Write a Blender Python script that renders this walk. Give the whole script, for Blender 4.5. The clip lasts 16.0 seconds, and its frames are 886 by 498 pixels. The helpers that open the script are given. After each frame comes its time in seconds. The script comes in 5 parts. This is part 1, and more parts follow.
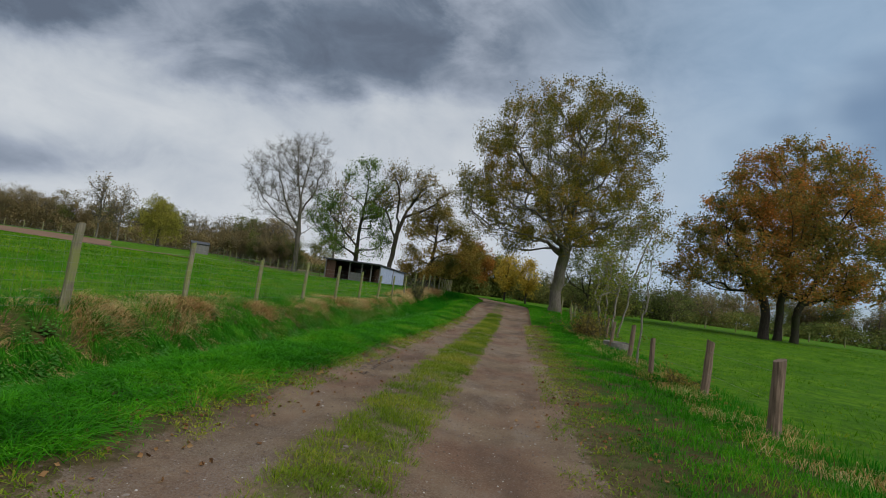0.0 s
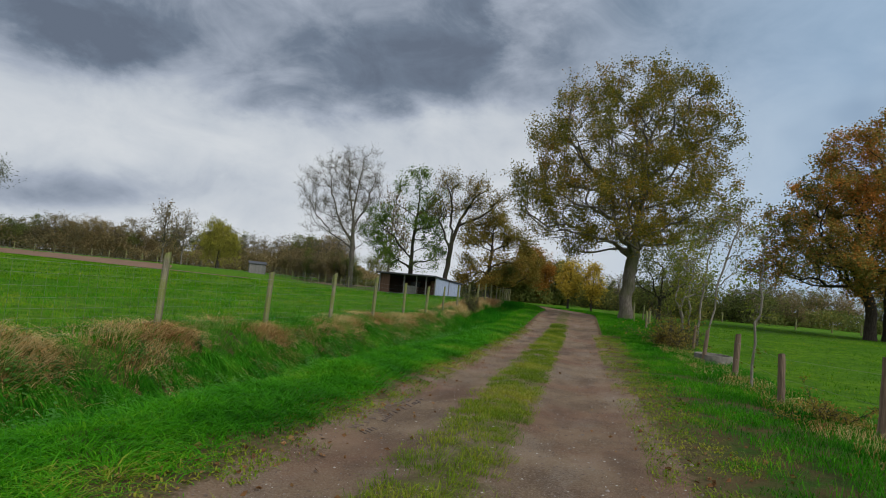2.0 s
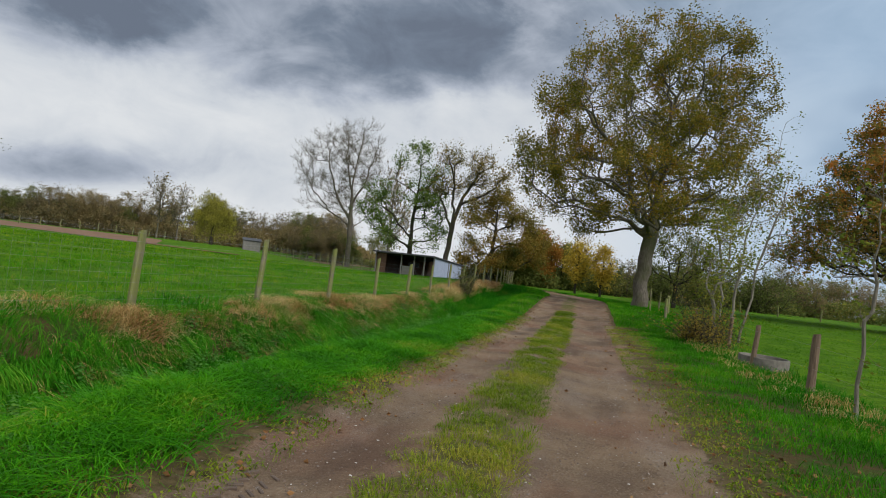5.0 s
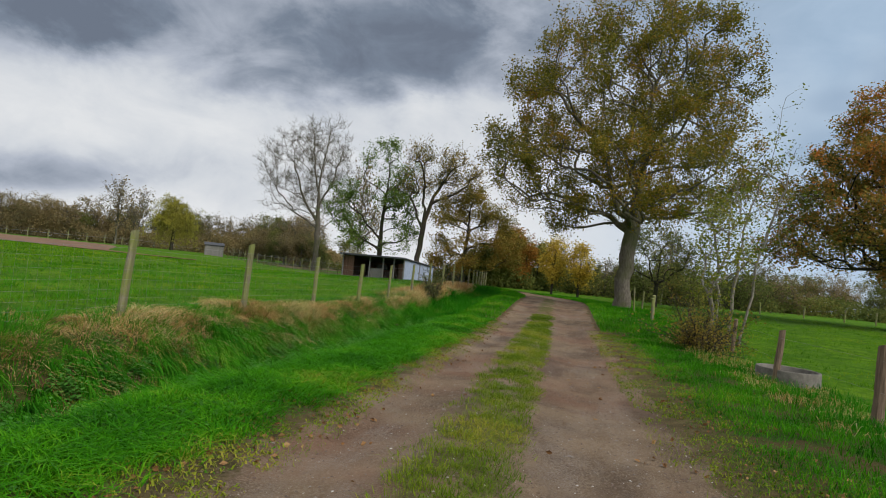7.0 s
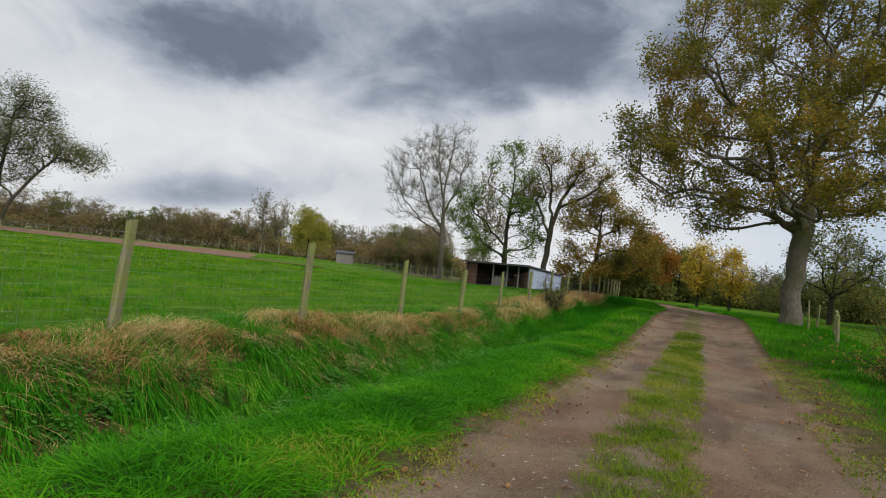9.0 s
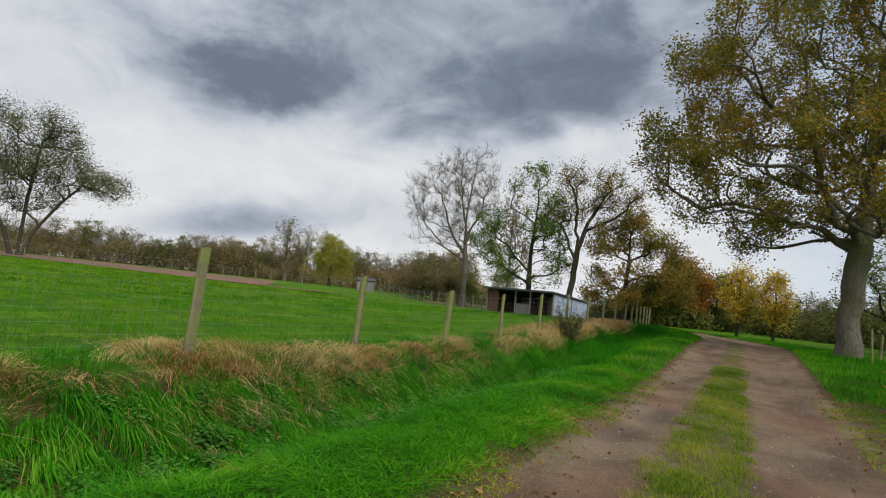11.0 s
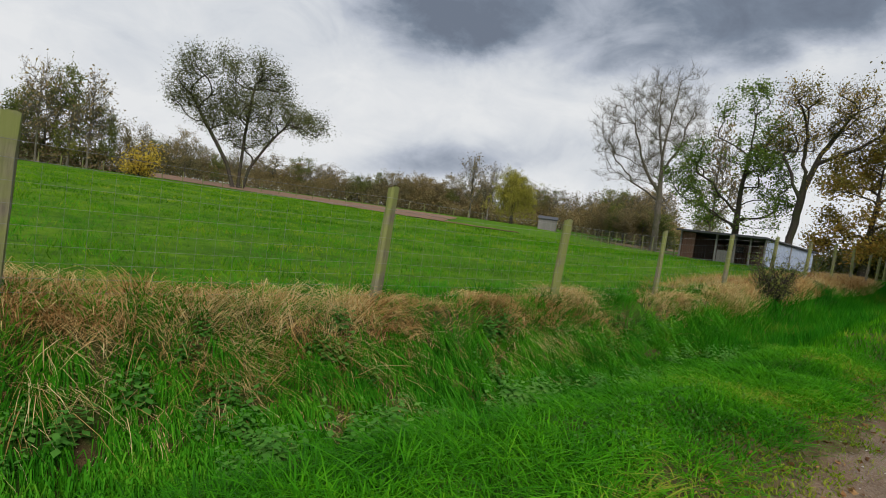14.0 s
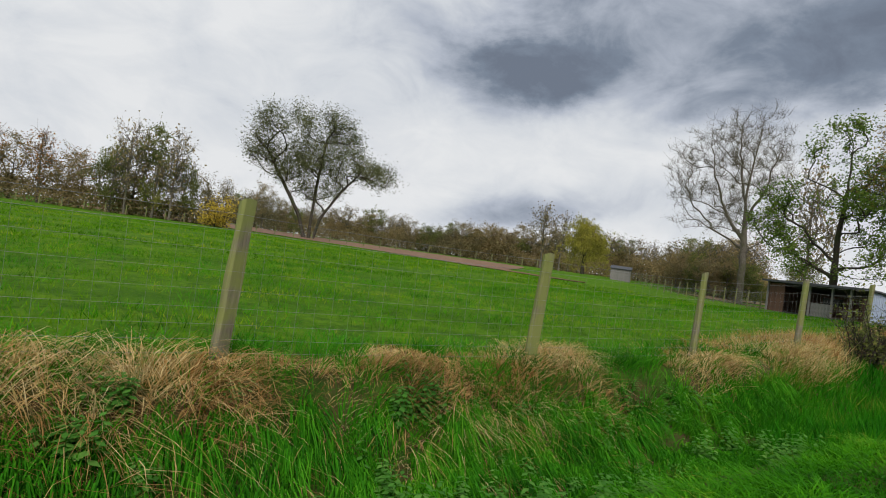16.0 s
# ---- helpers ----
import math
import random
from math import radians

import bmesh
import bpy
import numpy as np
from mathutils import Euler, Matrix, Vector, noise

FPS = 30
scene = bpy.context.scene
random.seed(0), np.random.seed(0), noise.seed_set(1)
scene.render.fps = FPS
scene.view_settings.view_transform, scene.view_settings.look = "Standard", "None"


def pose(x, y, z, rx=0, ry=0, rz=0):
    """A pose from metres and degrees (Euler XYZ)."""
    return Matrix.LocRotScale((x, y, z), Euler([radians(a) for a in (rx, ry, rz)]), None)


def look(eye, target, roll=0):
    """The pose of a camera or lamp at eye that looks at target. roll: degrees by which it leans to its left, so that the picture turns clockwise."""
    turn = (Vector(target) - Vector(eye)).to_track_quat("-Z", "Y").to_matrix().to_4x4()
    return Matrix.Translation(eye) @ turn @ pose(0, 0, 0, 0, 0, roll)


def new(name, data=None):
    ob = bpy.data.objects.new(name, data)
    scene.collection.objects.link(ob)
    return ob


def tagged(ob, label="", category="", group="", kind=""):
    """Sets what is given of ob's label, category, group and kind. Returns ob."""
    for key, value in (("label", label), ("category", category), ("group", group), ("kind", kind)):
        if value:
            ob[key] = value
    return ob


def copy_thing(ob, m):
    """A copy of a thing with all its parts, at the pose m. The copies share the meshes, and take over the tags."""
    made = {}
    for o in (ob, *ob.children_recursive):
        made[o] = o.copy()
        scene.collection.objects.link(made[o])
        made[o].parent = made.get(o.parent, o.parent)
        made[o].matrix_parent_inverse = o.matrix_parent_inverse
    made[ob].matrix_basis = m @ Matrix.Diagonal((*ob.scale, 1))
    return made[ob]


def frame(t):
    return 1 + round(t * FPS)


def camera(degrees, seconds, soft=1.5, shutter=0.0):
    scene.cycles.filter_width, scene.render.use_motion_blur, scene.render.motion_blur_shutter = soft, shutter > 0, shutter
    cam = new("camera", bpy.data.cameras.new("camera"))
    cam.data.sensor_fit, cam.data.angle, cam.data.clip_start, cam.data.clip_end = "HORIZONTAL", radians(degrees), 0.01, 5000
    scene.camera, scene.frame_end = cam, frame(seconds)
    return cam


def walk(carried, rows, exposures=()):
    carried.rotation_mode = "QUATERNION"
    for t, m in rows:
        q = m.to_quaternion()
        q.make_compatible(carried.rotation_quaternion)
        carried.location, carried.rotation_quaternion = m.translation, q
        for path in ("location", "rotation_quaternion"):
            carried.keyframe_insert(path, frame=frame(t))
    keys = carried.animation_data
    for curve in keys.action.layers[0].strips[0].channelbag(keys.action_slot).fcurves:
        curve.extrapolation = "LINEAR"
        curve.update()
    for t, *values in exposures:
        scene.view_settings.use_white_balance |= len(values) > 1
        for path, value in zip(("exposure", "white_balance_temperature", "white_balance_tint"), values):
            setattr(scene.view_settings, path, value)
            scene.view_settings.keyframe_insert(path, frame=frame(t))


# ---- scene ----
cam = camera(74.0, 16.0, soft=1.0)
METRES, EYE, TILT, LEAN, TURN = 23.0, 1.4, 3.4, -8.0, 7.2
ROWS = [
    (0.0, 0.0, 0.0, 0.0, 0.0, 0.0, -0.0),
    (0.5, 0.0032, 0.0323, -0.0027, 2.69, 0.01, 0.1),
    (1.0, 0.005, 0.0698, -0.006, 4.28, -0.36, 0.37),
    (1.5, 0.0071, 0.0984, -0.0069, 5.54, 0.11, 1.1),
    (2.0, 0.0095, 0.1308, -0.0094, 5.72, 1.2, 2.75),
    (2.5, 0.0139, 0.1598, -0.0129, 2.41, 1.54, 3.85),
    (3.0, 0.0176, 0.1892, -0.016, 1.8, 1.18, 3.23),
    (3.5, 0.0224, 0.2183, -0.0184, 3.52, -0.43, 1.49),
    (4.0, 0.0234, 0.2484, -0.0216, 7.24, -0.8, 0.81),
    (6.5, 0.0309, 0.4045, -0.0315, 4.67, 0.15, 3.1),
    (7.0, 0.0349, 0.4387, -0.0353, 4.05, -0.28, 2.53),
    (7.5, 0.0414, 0.4686, -0.0365, 6.88, -1.92, 2.87),
    (8.0, 0.0426, 0.4996, -0.0394, 12.87, -1.15, 2.1),
    (8.5, 0.0436, 0.5318, -0.041, 15.1, -0.98, 0.87),
    (9.0, 0.0403, 0.5627, -0.0431, 16.71, 1.15, 2.63),
    (11.5, 0.0543, 0.7135, -0.0564, 21.54, 4.22, 2.53),
    (12.0, 0.0552, 0.744, -0.0583, 25.77, 2.98, 1.34),
    (12.5, 0.054, 0.7753, -0.0606, 29.62, 0.69, -0.48),
    (13.0, 0.0498, 0.8064, -0.0621, 35.54, -0.47, -0.78),
    (13.5, 0.0456, 0.8398, -0.0633, 38.14, -1.28, 0.31),
    (14.0, 0.0409, 0.8677, -0.0641, 38.39, -1.21, 0.66),
    (14.5, 0.0383, 0.8966, -0.0663, 37.55, 0.82, 0.86),
    (15.0, 0.0348, 0.9235, -0.0681, 40.6, 2.75, 1.95),
    (15.5, 0.0365, 0.9522, -0.0695, 43.19, 3.2, 0.35),
    (16.0, 0.0357, 0.9793, -0.0702, 45.9, 3.83, 0.31),
]
walk(cam, [(t, pose(0, 0, EYE, TILT, LEAN, TURN) @ pose(METRES * x, METRES * y, METRES * z, 90 + pitch, roll, yaw)) for t, x, y, z, yaw, pitch, roll in ROWS],
     exposures=[(0, -0.28, 6150, 9), (3.5, -0.08, 6300, 9), (7, 0.03, 6450, 10), (9, 0.05, 6500, 10), (16, 0.07, 6500, 10)])

# ---- world and light ----
SUN_EL, SUN_AZ = radians(40), radians(122)
world = bpy.data.worlds.new("overcast_sky")
scene.world = world
world.use_nodes = True
wt = world.node_tree
wt.nodes.clear()


def wmath(op, a, b=None, c=None):
    n = wt.nodes.new("ShaderNodeMath")
    n.operation = op
    for i, v in enumerate((a, b, c)):
        if v is None:
            continue
        if isinstance(v, (int, float)):
            n.inputs[i].default_value = v
        else:
            wt.links.new(v, n.inputs[i])
    return n.outputs[0]


def wramp(fac, stops, mode="EASE"):
    n = wt.nodes.new("ShaderNodeValToRGB")
    n.color_ramp.interpolation = mode
    el = n.color_ramp.elements
    while len(el) < len(stops):
        el.new(0.5)
    for e, (p, c) in zip(el, stops):
        e.position, e.color = p, (*c, 1)
    wt.links.new(fac, n.inputs[0])
    return n.outputs[0]


def wmix(fac, a, b):
    n = wt.nodes.new("ShaderNodeMix")
    n.data_type = "RGBA"
    for v, i in ((fac, 0), (a, 6), (b, 7)):
        if isinstance(v, tuple):
            n.inputs[i].default_value = (*v, 1)
        elif isinstance(v, (int, float)):
            n.inputs[i].default_value = v
        else:
            wt.links.new(v, n.inputs[i])
    return n.outputs[2]


coord = wt.nodes.new("ShaderNodeTexCoord")
sep = wt.nodes.new("ShaderNodeSeparateXYZ")
wt.links.new(coord.outputs["Generated"], sep.inputs[0])
dx, dy, dz = sep.outputs
lift = wmath("ADD", wmath("MAXIMUM", dz, 0.0), 0.16)
flat = wt.nodes.new("ShaderNodeCombineXYZ")
flat_x, flat_y = wmath("DIVIDE", dx, lift), wmath("DIVIDE", dy, lift)
wt.links.new(flat_x, flat.inputs[0])
wt.links.new(flat_y, flat.inputs[1])
billow = wt.nodes.new("ShaderNodeVectorMath")
billow.operation = "MULTIPLY"
billow.inputs[1].default_value = (1.9, 1.9, 3.4)
wt.links.new(coord.outputs["Generated"], billow.inputs[0])


def cloud_noise(scale, detail, rough, shift, distort=0.0, out=0):
    m = wt.nodes.new("ShaderNodeVectorMath")
    m.operation = "ADD"
    m.inputs[1].default_value = shift
    wt.links.new(billow.outputs[0], m.inputs[0])
    n = wt.nodes.new("ShaderNodeTexNoise")
    n.inputs["Scale"].default_value = scale
    n.inputs["Detail"].default_value = detail
    n.inputs["Roughness"].default_value = rough
    n.inputs["Distortion"].default_value = distort
    wt.links.new(m.outputs[0], n.inputs["Vector"])
    return n.outputs[out]


# the cloud layer as seen from below, on a plane; its edges torn by noise
fx = wmath("ADD", flat_x, wmath("MULTIPLY", wmath("SUBTRACT", cloud_noise(1.9, 9, 0.6, (3.1, 0.4, 0)), 0.5), 0.9))
fy = wmath("ADD", flat_y, wmath("MULTIPLY", wmath("SUBTRACT", cloud_noise(1.9, 9, 0.6, (13.1, 6.4, 0)), 0.5), 0.9))


def cloud_mass(cx, cy, sx, sy, amount):
    """One soft cloud bank: its centre, half widths and thickness."""
    ax = wmath("DIVIDE", wmath("SUBTRACT", fx, cx), sx)
    ay = wmath("DIVIDE", wmath("SUBTRACT", fy, cy), sy)
    d2 = wmath("ADD", wmath("MULTIPLY", ax, ax), wmath("MULTIPLY", ay, ay))
    return wmath("MULTIPLY", wmath("POWER", 2.718, wmath("MULTIPLY", d2, -1.0)), amount)


thick = wmath("MULTIPLY", wmath("SUBTRACT", cloud_noise(1.15, 6, 0.5, (7.7, 2.2, 0), 0.4), 0.30), 0.6)
thick = wmath("ADD", thick, wmath("MULTIPLY", wmath("SUBTRACT", cloud_noise(3.6, 9, 0.6, (2.7, 9.2, 0), 0.5), 0.5), 0.85))
for mass in ((-1.45, 1.36, 0.36, 0.26, 0.72), (-1.15, 1.98, 0.34, 0.22, 0.45), (-0.72, 1.78, 0.46, 0.28, 0.50), (-0.15, 1.80, 0.50, 0.36, 0.38), (-0.2, 1.55, 0.10, 0.16, -0.30), (-0.55, 2.15, 0.16, 0.10, -0.18),
             (-0.55, 1.2, 1.0, 0.40, 0.48), (-0.45, 1.55, 0.8, 0.3, 0.16), (-3.0, 2.75, 0.95, 0.42, 0.62), (0.55, 1.4, 0.7, 0.45, 0.38), (1.25, 1.9, 0.34, 0.28, 0.35), (-2.6, 0.9, 0.8, 0.3, 0.14)):
    thick = wmath("ADD", thick, cloud_mass(*mass))
thick = wmath("SUBTRACT", thick, wmath("MULTIPLY", wmath("POWER", wmath("SUBTRACT", 1.0, wmath("MAXIMUM", dz, 0.0)), 9.0), 0.22))
cloud = wramp(thick, [(0.0, (0.74, 0.755, 0.77)), (0.26, (0.62, 0.65, 0.69)), (0.52, (0.43, 0.47, 0.545)), (0.85, (0.19, 0.23, 0.295)), (1.0, (0.15, 0.18, 0.235))], "LINEAR")
# thinner, bluer cloud to the east of the track
veil = wramp(wmath("ADD", wmath("MULTIPLY", dx, 0.8), 0.45), [(0.34, (0, 0, 0)), (0.75, (1, 1, 1))])
cloud = wmix(wmath("MULTIPLY", veil, 0.72), cloud, (0.36, 0.51, 0.68))
sky = wt.nodes.new("ShaderNodeTexSky")
sky.sky_type = "NISHITA"
sky.sun_disc = False
sky.sun_elevation, sky.sun_rotation = SUN_EL, SUN_AZ
sky_scaled = wt.nodes.new("ShaderNodeVectorMath")
sky_scaled.operation = "SCALE"
sky_scaled.inputs["Scale"].default_value = 0.10
wt.links.new(sky.outputs[0], sky_scaled.inputs[0])
gaps = wramp(wmath("MULTIPLY", cloud_noise(0.9, 4, 0.5, (1.3, 5.2, 0)), veil), [(0.42, (0, 0, 0)), (0.56, (0.75, 0.75, 0.75))])
total = wmix(gaps, cloud, sky_scaled.outputs[0])
bg = wt.nodes.new("ShaderNodeBackground")
bg.inputs["Strength"].default_value = 1.0
wt.links.new(total, bg.inputs[0])
wout = wt.nodes.new("ShaderNodeOutputWorld")
wt.links.new(bg.outputs[0], wout.inputs[0])

sun = new("sun", bpy.data.lights.new("sun", "SUN"))
sun.data.energy, sun.data.angle, sun.data.color = 3.4, radians(30), (1.0, 0.95, 0.86)
sun.matrix_world = look((0, 0, 50), (-math.sin(SUN_AZ) * math.cos(SUN_EL), -math.cos(SUN_AZ) * math.cos(SUN_EL), 50 - math.sin(SUN_EL)))

# ---- materials ----


class Mat:
    """A small builder of node materials."""

    def __init__(self, name, rough=0.8, metal=0.0):
        self.m = bpy.data.materials.new(name)
        self.m.use_nodes = True
        self.t = self.m.node_tree
        self.t.nodes.clear()
        self.out = self.t.nodes.new("ShaderNodeOutputMaterial")
        self.bsdf = self.t.nodes.new("ShaderNodeBsdfPrincipled")
        self.bsdf.inputs["Roughness"].default_value = rough
        self.bsdf.inputs["Metallic"].default_value = metal
        self.t.links.new(self.bsdf.outputs[0], self.out.inputs[0])
        self.geo = self.t.nodes.new("ShaderNodeNewGeometry")
        self.pos = self.geo.outputs["Position"]
        self.island = self.geo.outputs["Random Per Island"]

    def obj(self):
        return self.t.nodes.new("ShaderNodeTexCoord").outputs["Object"]

    def rand(self):
        return self.t.nodes.new("ShaderNodeObjectInfo").outputs["Random"]

    def put(self, v, sock):
        if isinstance(v, (int, float)):
            sock.default_value = v
        elif isinstance(v, tuple):
            sock.default_value = (*v, 1) if len(v) == 3 and sock.type == "RGBA" else v
        else:
            self.t.links.new(v, sock)

    def scaled(self, vec, s):
        n = self.t.nodes.new("ShaderNodeMapping")
        n.inputs["Scale"].default_value = s
        self.t.links.new(vec, n.inputs[0])
        return n.outputs[0]

    def noise(self, scale, detail=4, rough=0.55, vec=None, distort=0.0):
        n = self.t.nodes.new("ShaderNodeTexNoise")
        self.t.links.new(vec if vec is not None else self.pos, n.inputs["Vector"])
        n.inputs["Scale"].default_value = scale
        n.inputs["Detail"].default_value = detail
        n.inputs["Roughness"].default_value = rough
        n.inputs["Distortion"].default_value = distort
        return n.outputs[0]

    def cells(self, scale, vec=None, what="Distance"):
        n = self.t.nodes.new("ShaderNodeTexVoronoi")
        self.t.links.new(vec if vec is not None else self.pos, n.inputs["Vector"])
        n.inputs["Scale"].default_value = scale
        return n.outputs[what]

    def math(self, op, a, b=0.0, c=0.0):
        n = self.t.nodes.new("ShaderNodeMath")
        n.operation = op
        for i, v in enumerate((a, b, c)):
            self.put(v, n.inputs[i])
        return n.outputs[0]

    def ramp(self, fac, stops, mode="LINEAR"):
        n = self.t.nodes.new("ShaderNodeValToRGB")
        n.color_ramp.interpolation = mode
        el = n.color_ramp.elements
        while len(el) < len(stops):
            el.new(0.5)
        for e, (p, c) in zip(el, stops):
            e.position, e.color = p, ((*c, 1) if isinstance(c, tuple) else (c, c, c, 1))
        self.put(fac, n.inputs[0])
        return n.outputs[0]

    def mix(self, fac, a, b, blend="MIX"):
        n = self.t.nodes.new("ShaderNodeMix")
        n.data_type, n.blend_type = "RGBA", blend
        self.put(fac, n.inputs[0])
        self.put(a, n.inputs[6])
        self.put(b, n.inputs[7])
        return n.outputs[2]

    def attr(self, name):
        n = self.t.nodes.new("ShaderNodeAttribute")
        n.attribute_name = name
        return n.outputs["Fac"]

    def color(self, c):
        self.put(c, self.bsdf.inputs["Base Color"])
        return self

    def rough(self, v):
        self.put(v, self.bsdf.inputs["Roughness"])
        return self

    def bump(self, height, strength=0.5, dist=0.02):
        n = self.t.nodes.new("ShaderNodeBump")
        n.inputs["Strength"].default_value = strength
        n.inputs["Distance"].default_value = dist
        self.put(height, n.inputs["Height"])
        self.t.links.new(n.outputs[0], self.bsdf.inputs["Normal"])
        return self

    def leafy(self, color, share=0.3):
        """Lets some light through, as thin leaves do."""
        tr = self.t.nodes.new("ShaderNodeBsdfTranslucent")
        self.put(color, tr.inputs[0])
        mx = self.t.nodes.new("ShaderNodeMixShader")
        mx.inputs[0].default_value = share
        self.t.links.new(self.bsdf.outputs[0], mx.inputs[1])
        self.t.links.new(tr.outputs[0], mx.inputs[2])
        self.t.links.new(mx.outputs[0], self.out.inputs[0])
        return self


def leaf_material(name, stops, patch=0.5, share=0.45, rough=0.6, spread=0.55, contrast=1.6):
    """Foliage: colour by leaf and by larger patches of the crown."""
    m = Mat(name, rough)
    f = m.math("ADD", m.math("MULTIPLY", m.island, spread), m.math("MULTIPLY", m.math("SUBTRACT", m.noise(patch, 3), 0.5), contrast))
    c = m.ramp(m.math("ADD", f, 0.5 - spread / 2), stops)
    m.color(c).leafy(c, share)
    m.bsdf.inputs["Specular IOR Level"].default_value = 0.05
    return m.m


def bark_material(name, a, b, moss=None):
    m = Mat(name, 0.9)
    v = m.scaled(m.pos, (6, 6, 1.2))
    n = m.noise(3.0, 6, 0.65, v)
    c = m.ramp(n, [(0.3, a), (0.7, b)])
    if moss:
        c = m.mix(m.ramp(m.noise(0.9, 4), [(0.45, 0.0), (0.65, 0.8)]), c, moss)
    m.bsdf.inputs["Specular IOR Level"].default_value = 0.1
    m.color(c).bump(n, 1.0, 0.06)
    return m.m


def grass_material(name, stops, patch=0.6, share=0.3, contrast=2.2):
    return leaf_material(name, stops, patch, share, 0.55, 0.6, contrast)


G_VERGE = grass_material("verge_grass", [(0.0, (0.012, 0.075, 0.002)), (0.4, (0.034, 0.185, 0.003)), (0.75, (0.07, 0.27, 0.005)), (0.92, (0.13, 0.31, 0.010)), (1.0, (0.24, 0.27, 0.03))])
G_DITCH = grass_material("ditch_grass", [(0.0, (0.010, 0.08, 0.003)), (0.5, (0.022, 0.17, 0.004)), (0.85, (0.045, 0.21, 0.006)), (1.0, (0.14, 0.19, 0.02))])
G_TUSSOCK = grass_material("tussock_grass", [(0.0, (0.015, 0.085, 0.006)), (0.4, (0.034, 0.19, 0.006)), (0.75, (0.07, 0.27, 0.010)), (1.0, (0.16, 0.33, 0.025))], 1.4, 0.35, 1.5)
G_DEAD = grass_material("dead_grass", [(0.0, (0.10, 0.045, 0.016)), (0.25, (0.28, 0.14, 0.045)), (0.5, (0.42, 0.265, 0.095)), (0.8, (0.58, 0.44, 0.20)), (0.93, (0.62, 0.50, 0.28)), (1.0, (0.24, 0.26, 0.06))], 1.2, 0.25, 1.8)
G_STRIP = grass_material("strip_grass", [(0.0, (0.07, 0.13, 0.008)), (0.5, (0.16, 0.23, 0.014)), (1.0, (0.30, 0.28, 0.04))])
G_FIELD = grass_material("field_grass", [(0.0, (0.030, 0.11, 0.002)), (0.5, (0.075, 0.20, 0.003)), (0.85, (0.13, 0.265, 0.005)), (1.0, (0.24, 0.29, 0.025))], 0.5, 0.3, 3.0)
NETTLE = leaf_material("nettle_leaf", [(0.0, (0.035, 0.13, 0.018)), (0.6, (0.075, 0.22, 0.032)), (1.0, (0.13, 0.28, 0.05))], 1.0, 0.35)
FALLEN = leaf_material("fallen_leaf", [(0.0, (0.08, 0.04, 0.018)), (0.5, (0.20, 0.10, 0.04)), (1.0, (0.32, 0.20, 0.09))], 2.0, 0.1)
BARK_OAK = bark_material("oak_bark", (0.07, 0.06, 0.048), (0.19, 0.165, 0.135), (0.085, 0.092, 0.04))
BARK_DARK = bark_material("dark_bark", (0.026, 0.021, 0.017), (0.075, 0.062, 0.05), (0.04, 0.048, 0.02))
BARK_TWIG = bark_material("twig_bark", (0.075, 0.063, 0.05), (0.19, 0.165, 0.135), (0.08, 0.085, 0.04))
BARK_PALE = bark_material("sapling_bark", (0.12, 0.105, 0.085), (0.26, 0.235, 0.19))
BARK_GREY = bark_material("grey_bark", (0.06, 0.052, 0.044), (0.16, 0.14, 0.12), (0.07, 0.075, 0.035))
L_OAK = leaf_material("oak_leaf", [(0.0, (0.08, 0.095, 0.018)), (0.4, (0.175, 0.165, 0.026)), (0.7, (0.28, 0.205, 0.032)), (1.0, (0.40, 0.19, 0.03))], 0.35, 0.5)
L_RED = leaf_material("rust_leaf", [(0.0, (0.11, 0.13, 0.035)), (0.45, (0.24, 0.20, 0.045)), (0.68, (0.42, 0.20, 0.042)), (1.0, (0.56, 0.215, 0.045))], 0.22, 0.5)
L_GREEN = leaf_material("green_leaf", [(0.0, (0.06, 0.11, 0.018)), (0.5, (0.11, 0.19, 0.028)), (1.0, (0.20, 0.25, 0.04))], 0.4)
L_BROWN = leaf_material("brown_leaf", [(0.0, (0.12, 0.125, 0.026)), (0.5, (0.24, 0.19, 0.038)), (1.0, (0.38, 0.22, 0.048))], 0.3, 0.5)
L_YELLOW = leaf_material("yellow_leaf", [(0.0, (0.36, 0.25, 0.03)), (0.5, (0.56, 0.40, 0.05)), (1.0, (0.64, 0.52, 0.09))], 0.7, 0.5)
L_WILLOW = leaf_material("willow_leaf", [(0.0, (0.075, 0.09, 0.033)), (0.5, (0.125, 0.14, 0.055)), (1.0, (0.19, 0.19, 0.08))], 0.4)
L_WEEP = leaf_material("weeping_willow_leaf", [(0.0, (0.21, 0.21, 0.038)), (0.5, (0.34, 0.32, 0.052)), (1.0, (0.46, 0.41, 0.075))], 0.4)
# far leaves coloured lighter to stand in for haze over the distance
L_WOOD = leaf_material("far_wood_leaf_hazed", [(0.0, (0.12, 0.115, 0.06)), (0.35, (0.20, 0.172, 0.083)), (0.65, (0.29, 0.21, 0.095)), (1.0, (0.34, 0.28, 0.125))], 0.05, 0.5)
L_PINE = leaf_material("pine_needle", [(0.0, (0.012, 0.022, 0.012)), (1.0, (0.04, 0.055, 0.025))], 0.2, 0.1)
L_HEDGE = leaf_material("hedge_leaf", [(0.0, (0.07, 0.092, 0.025)), (0.5, (0.15, 0.178, 0.046)), (1.0, (0.28, 0.25, 0.063))], 0.2, 0.5)
L_ORANGE = leaf_material("orange_leaf", [(0.0, (0.16, 0.09, 0.022)), (0.5, (0.32, 0.14, 0.026)), (1.0, (0.42, 0.21, 0.04))], 0.4, 0.5)
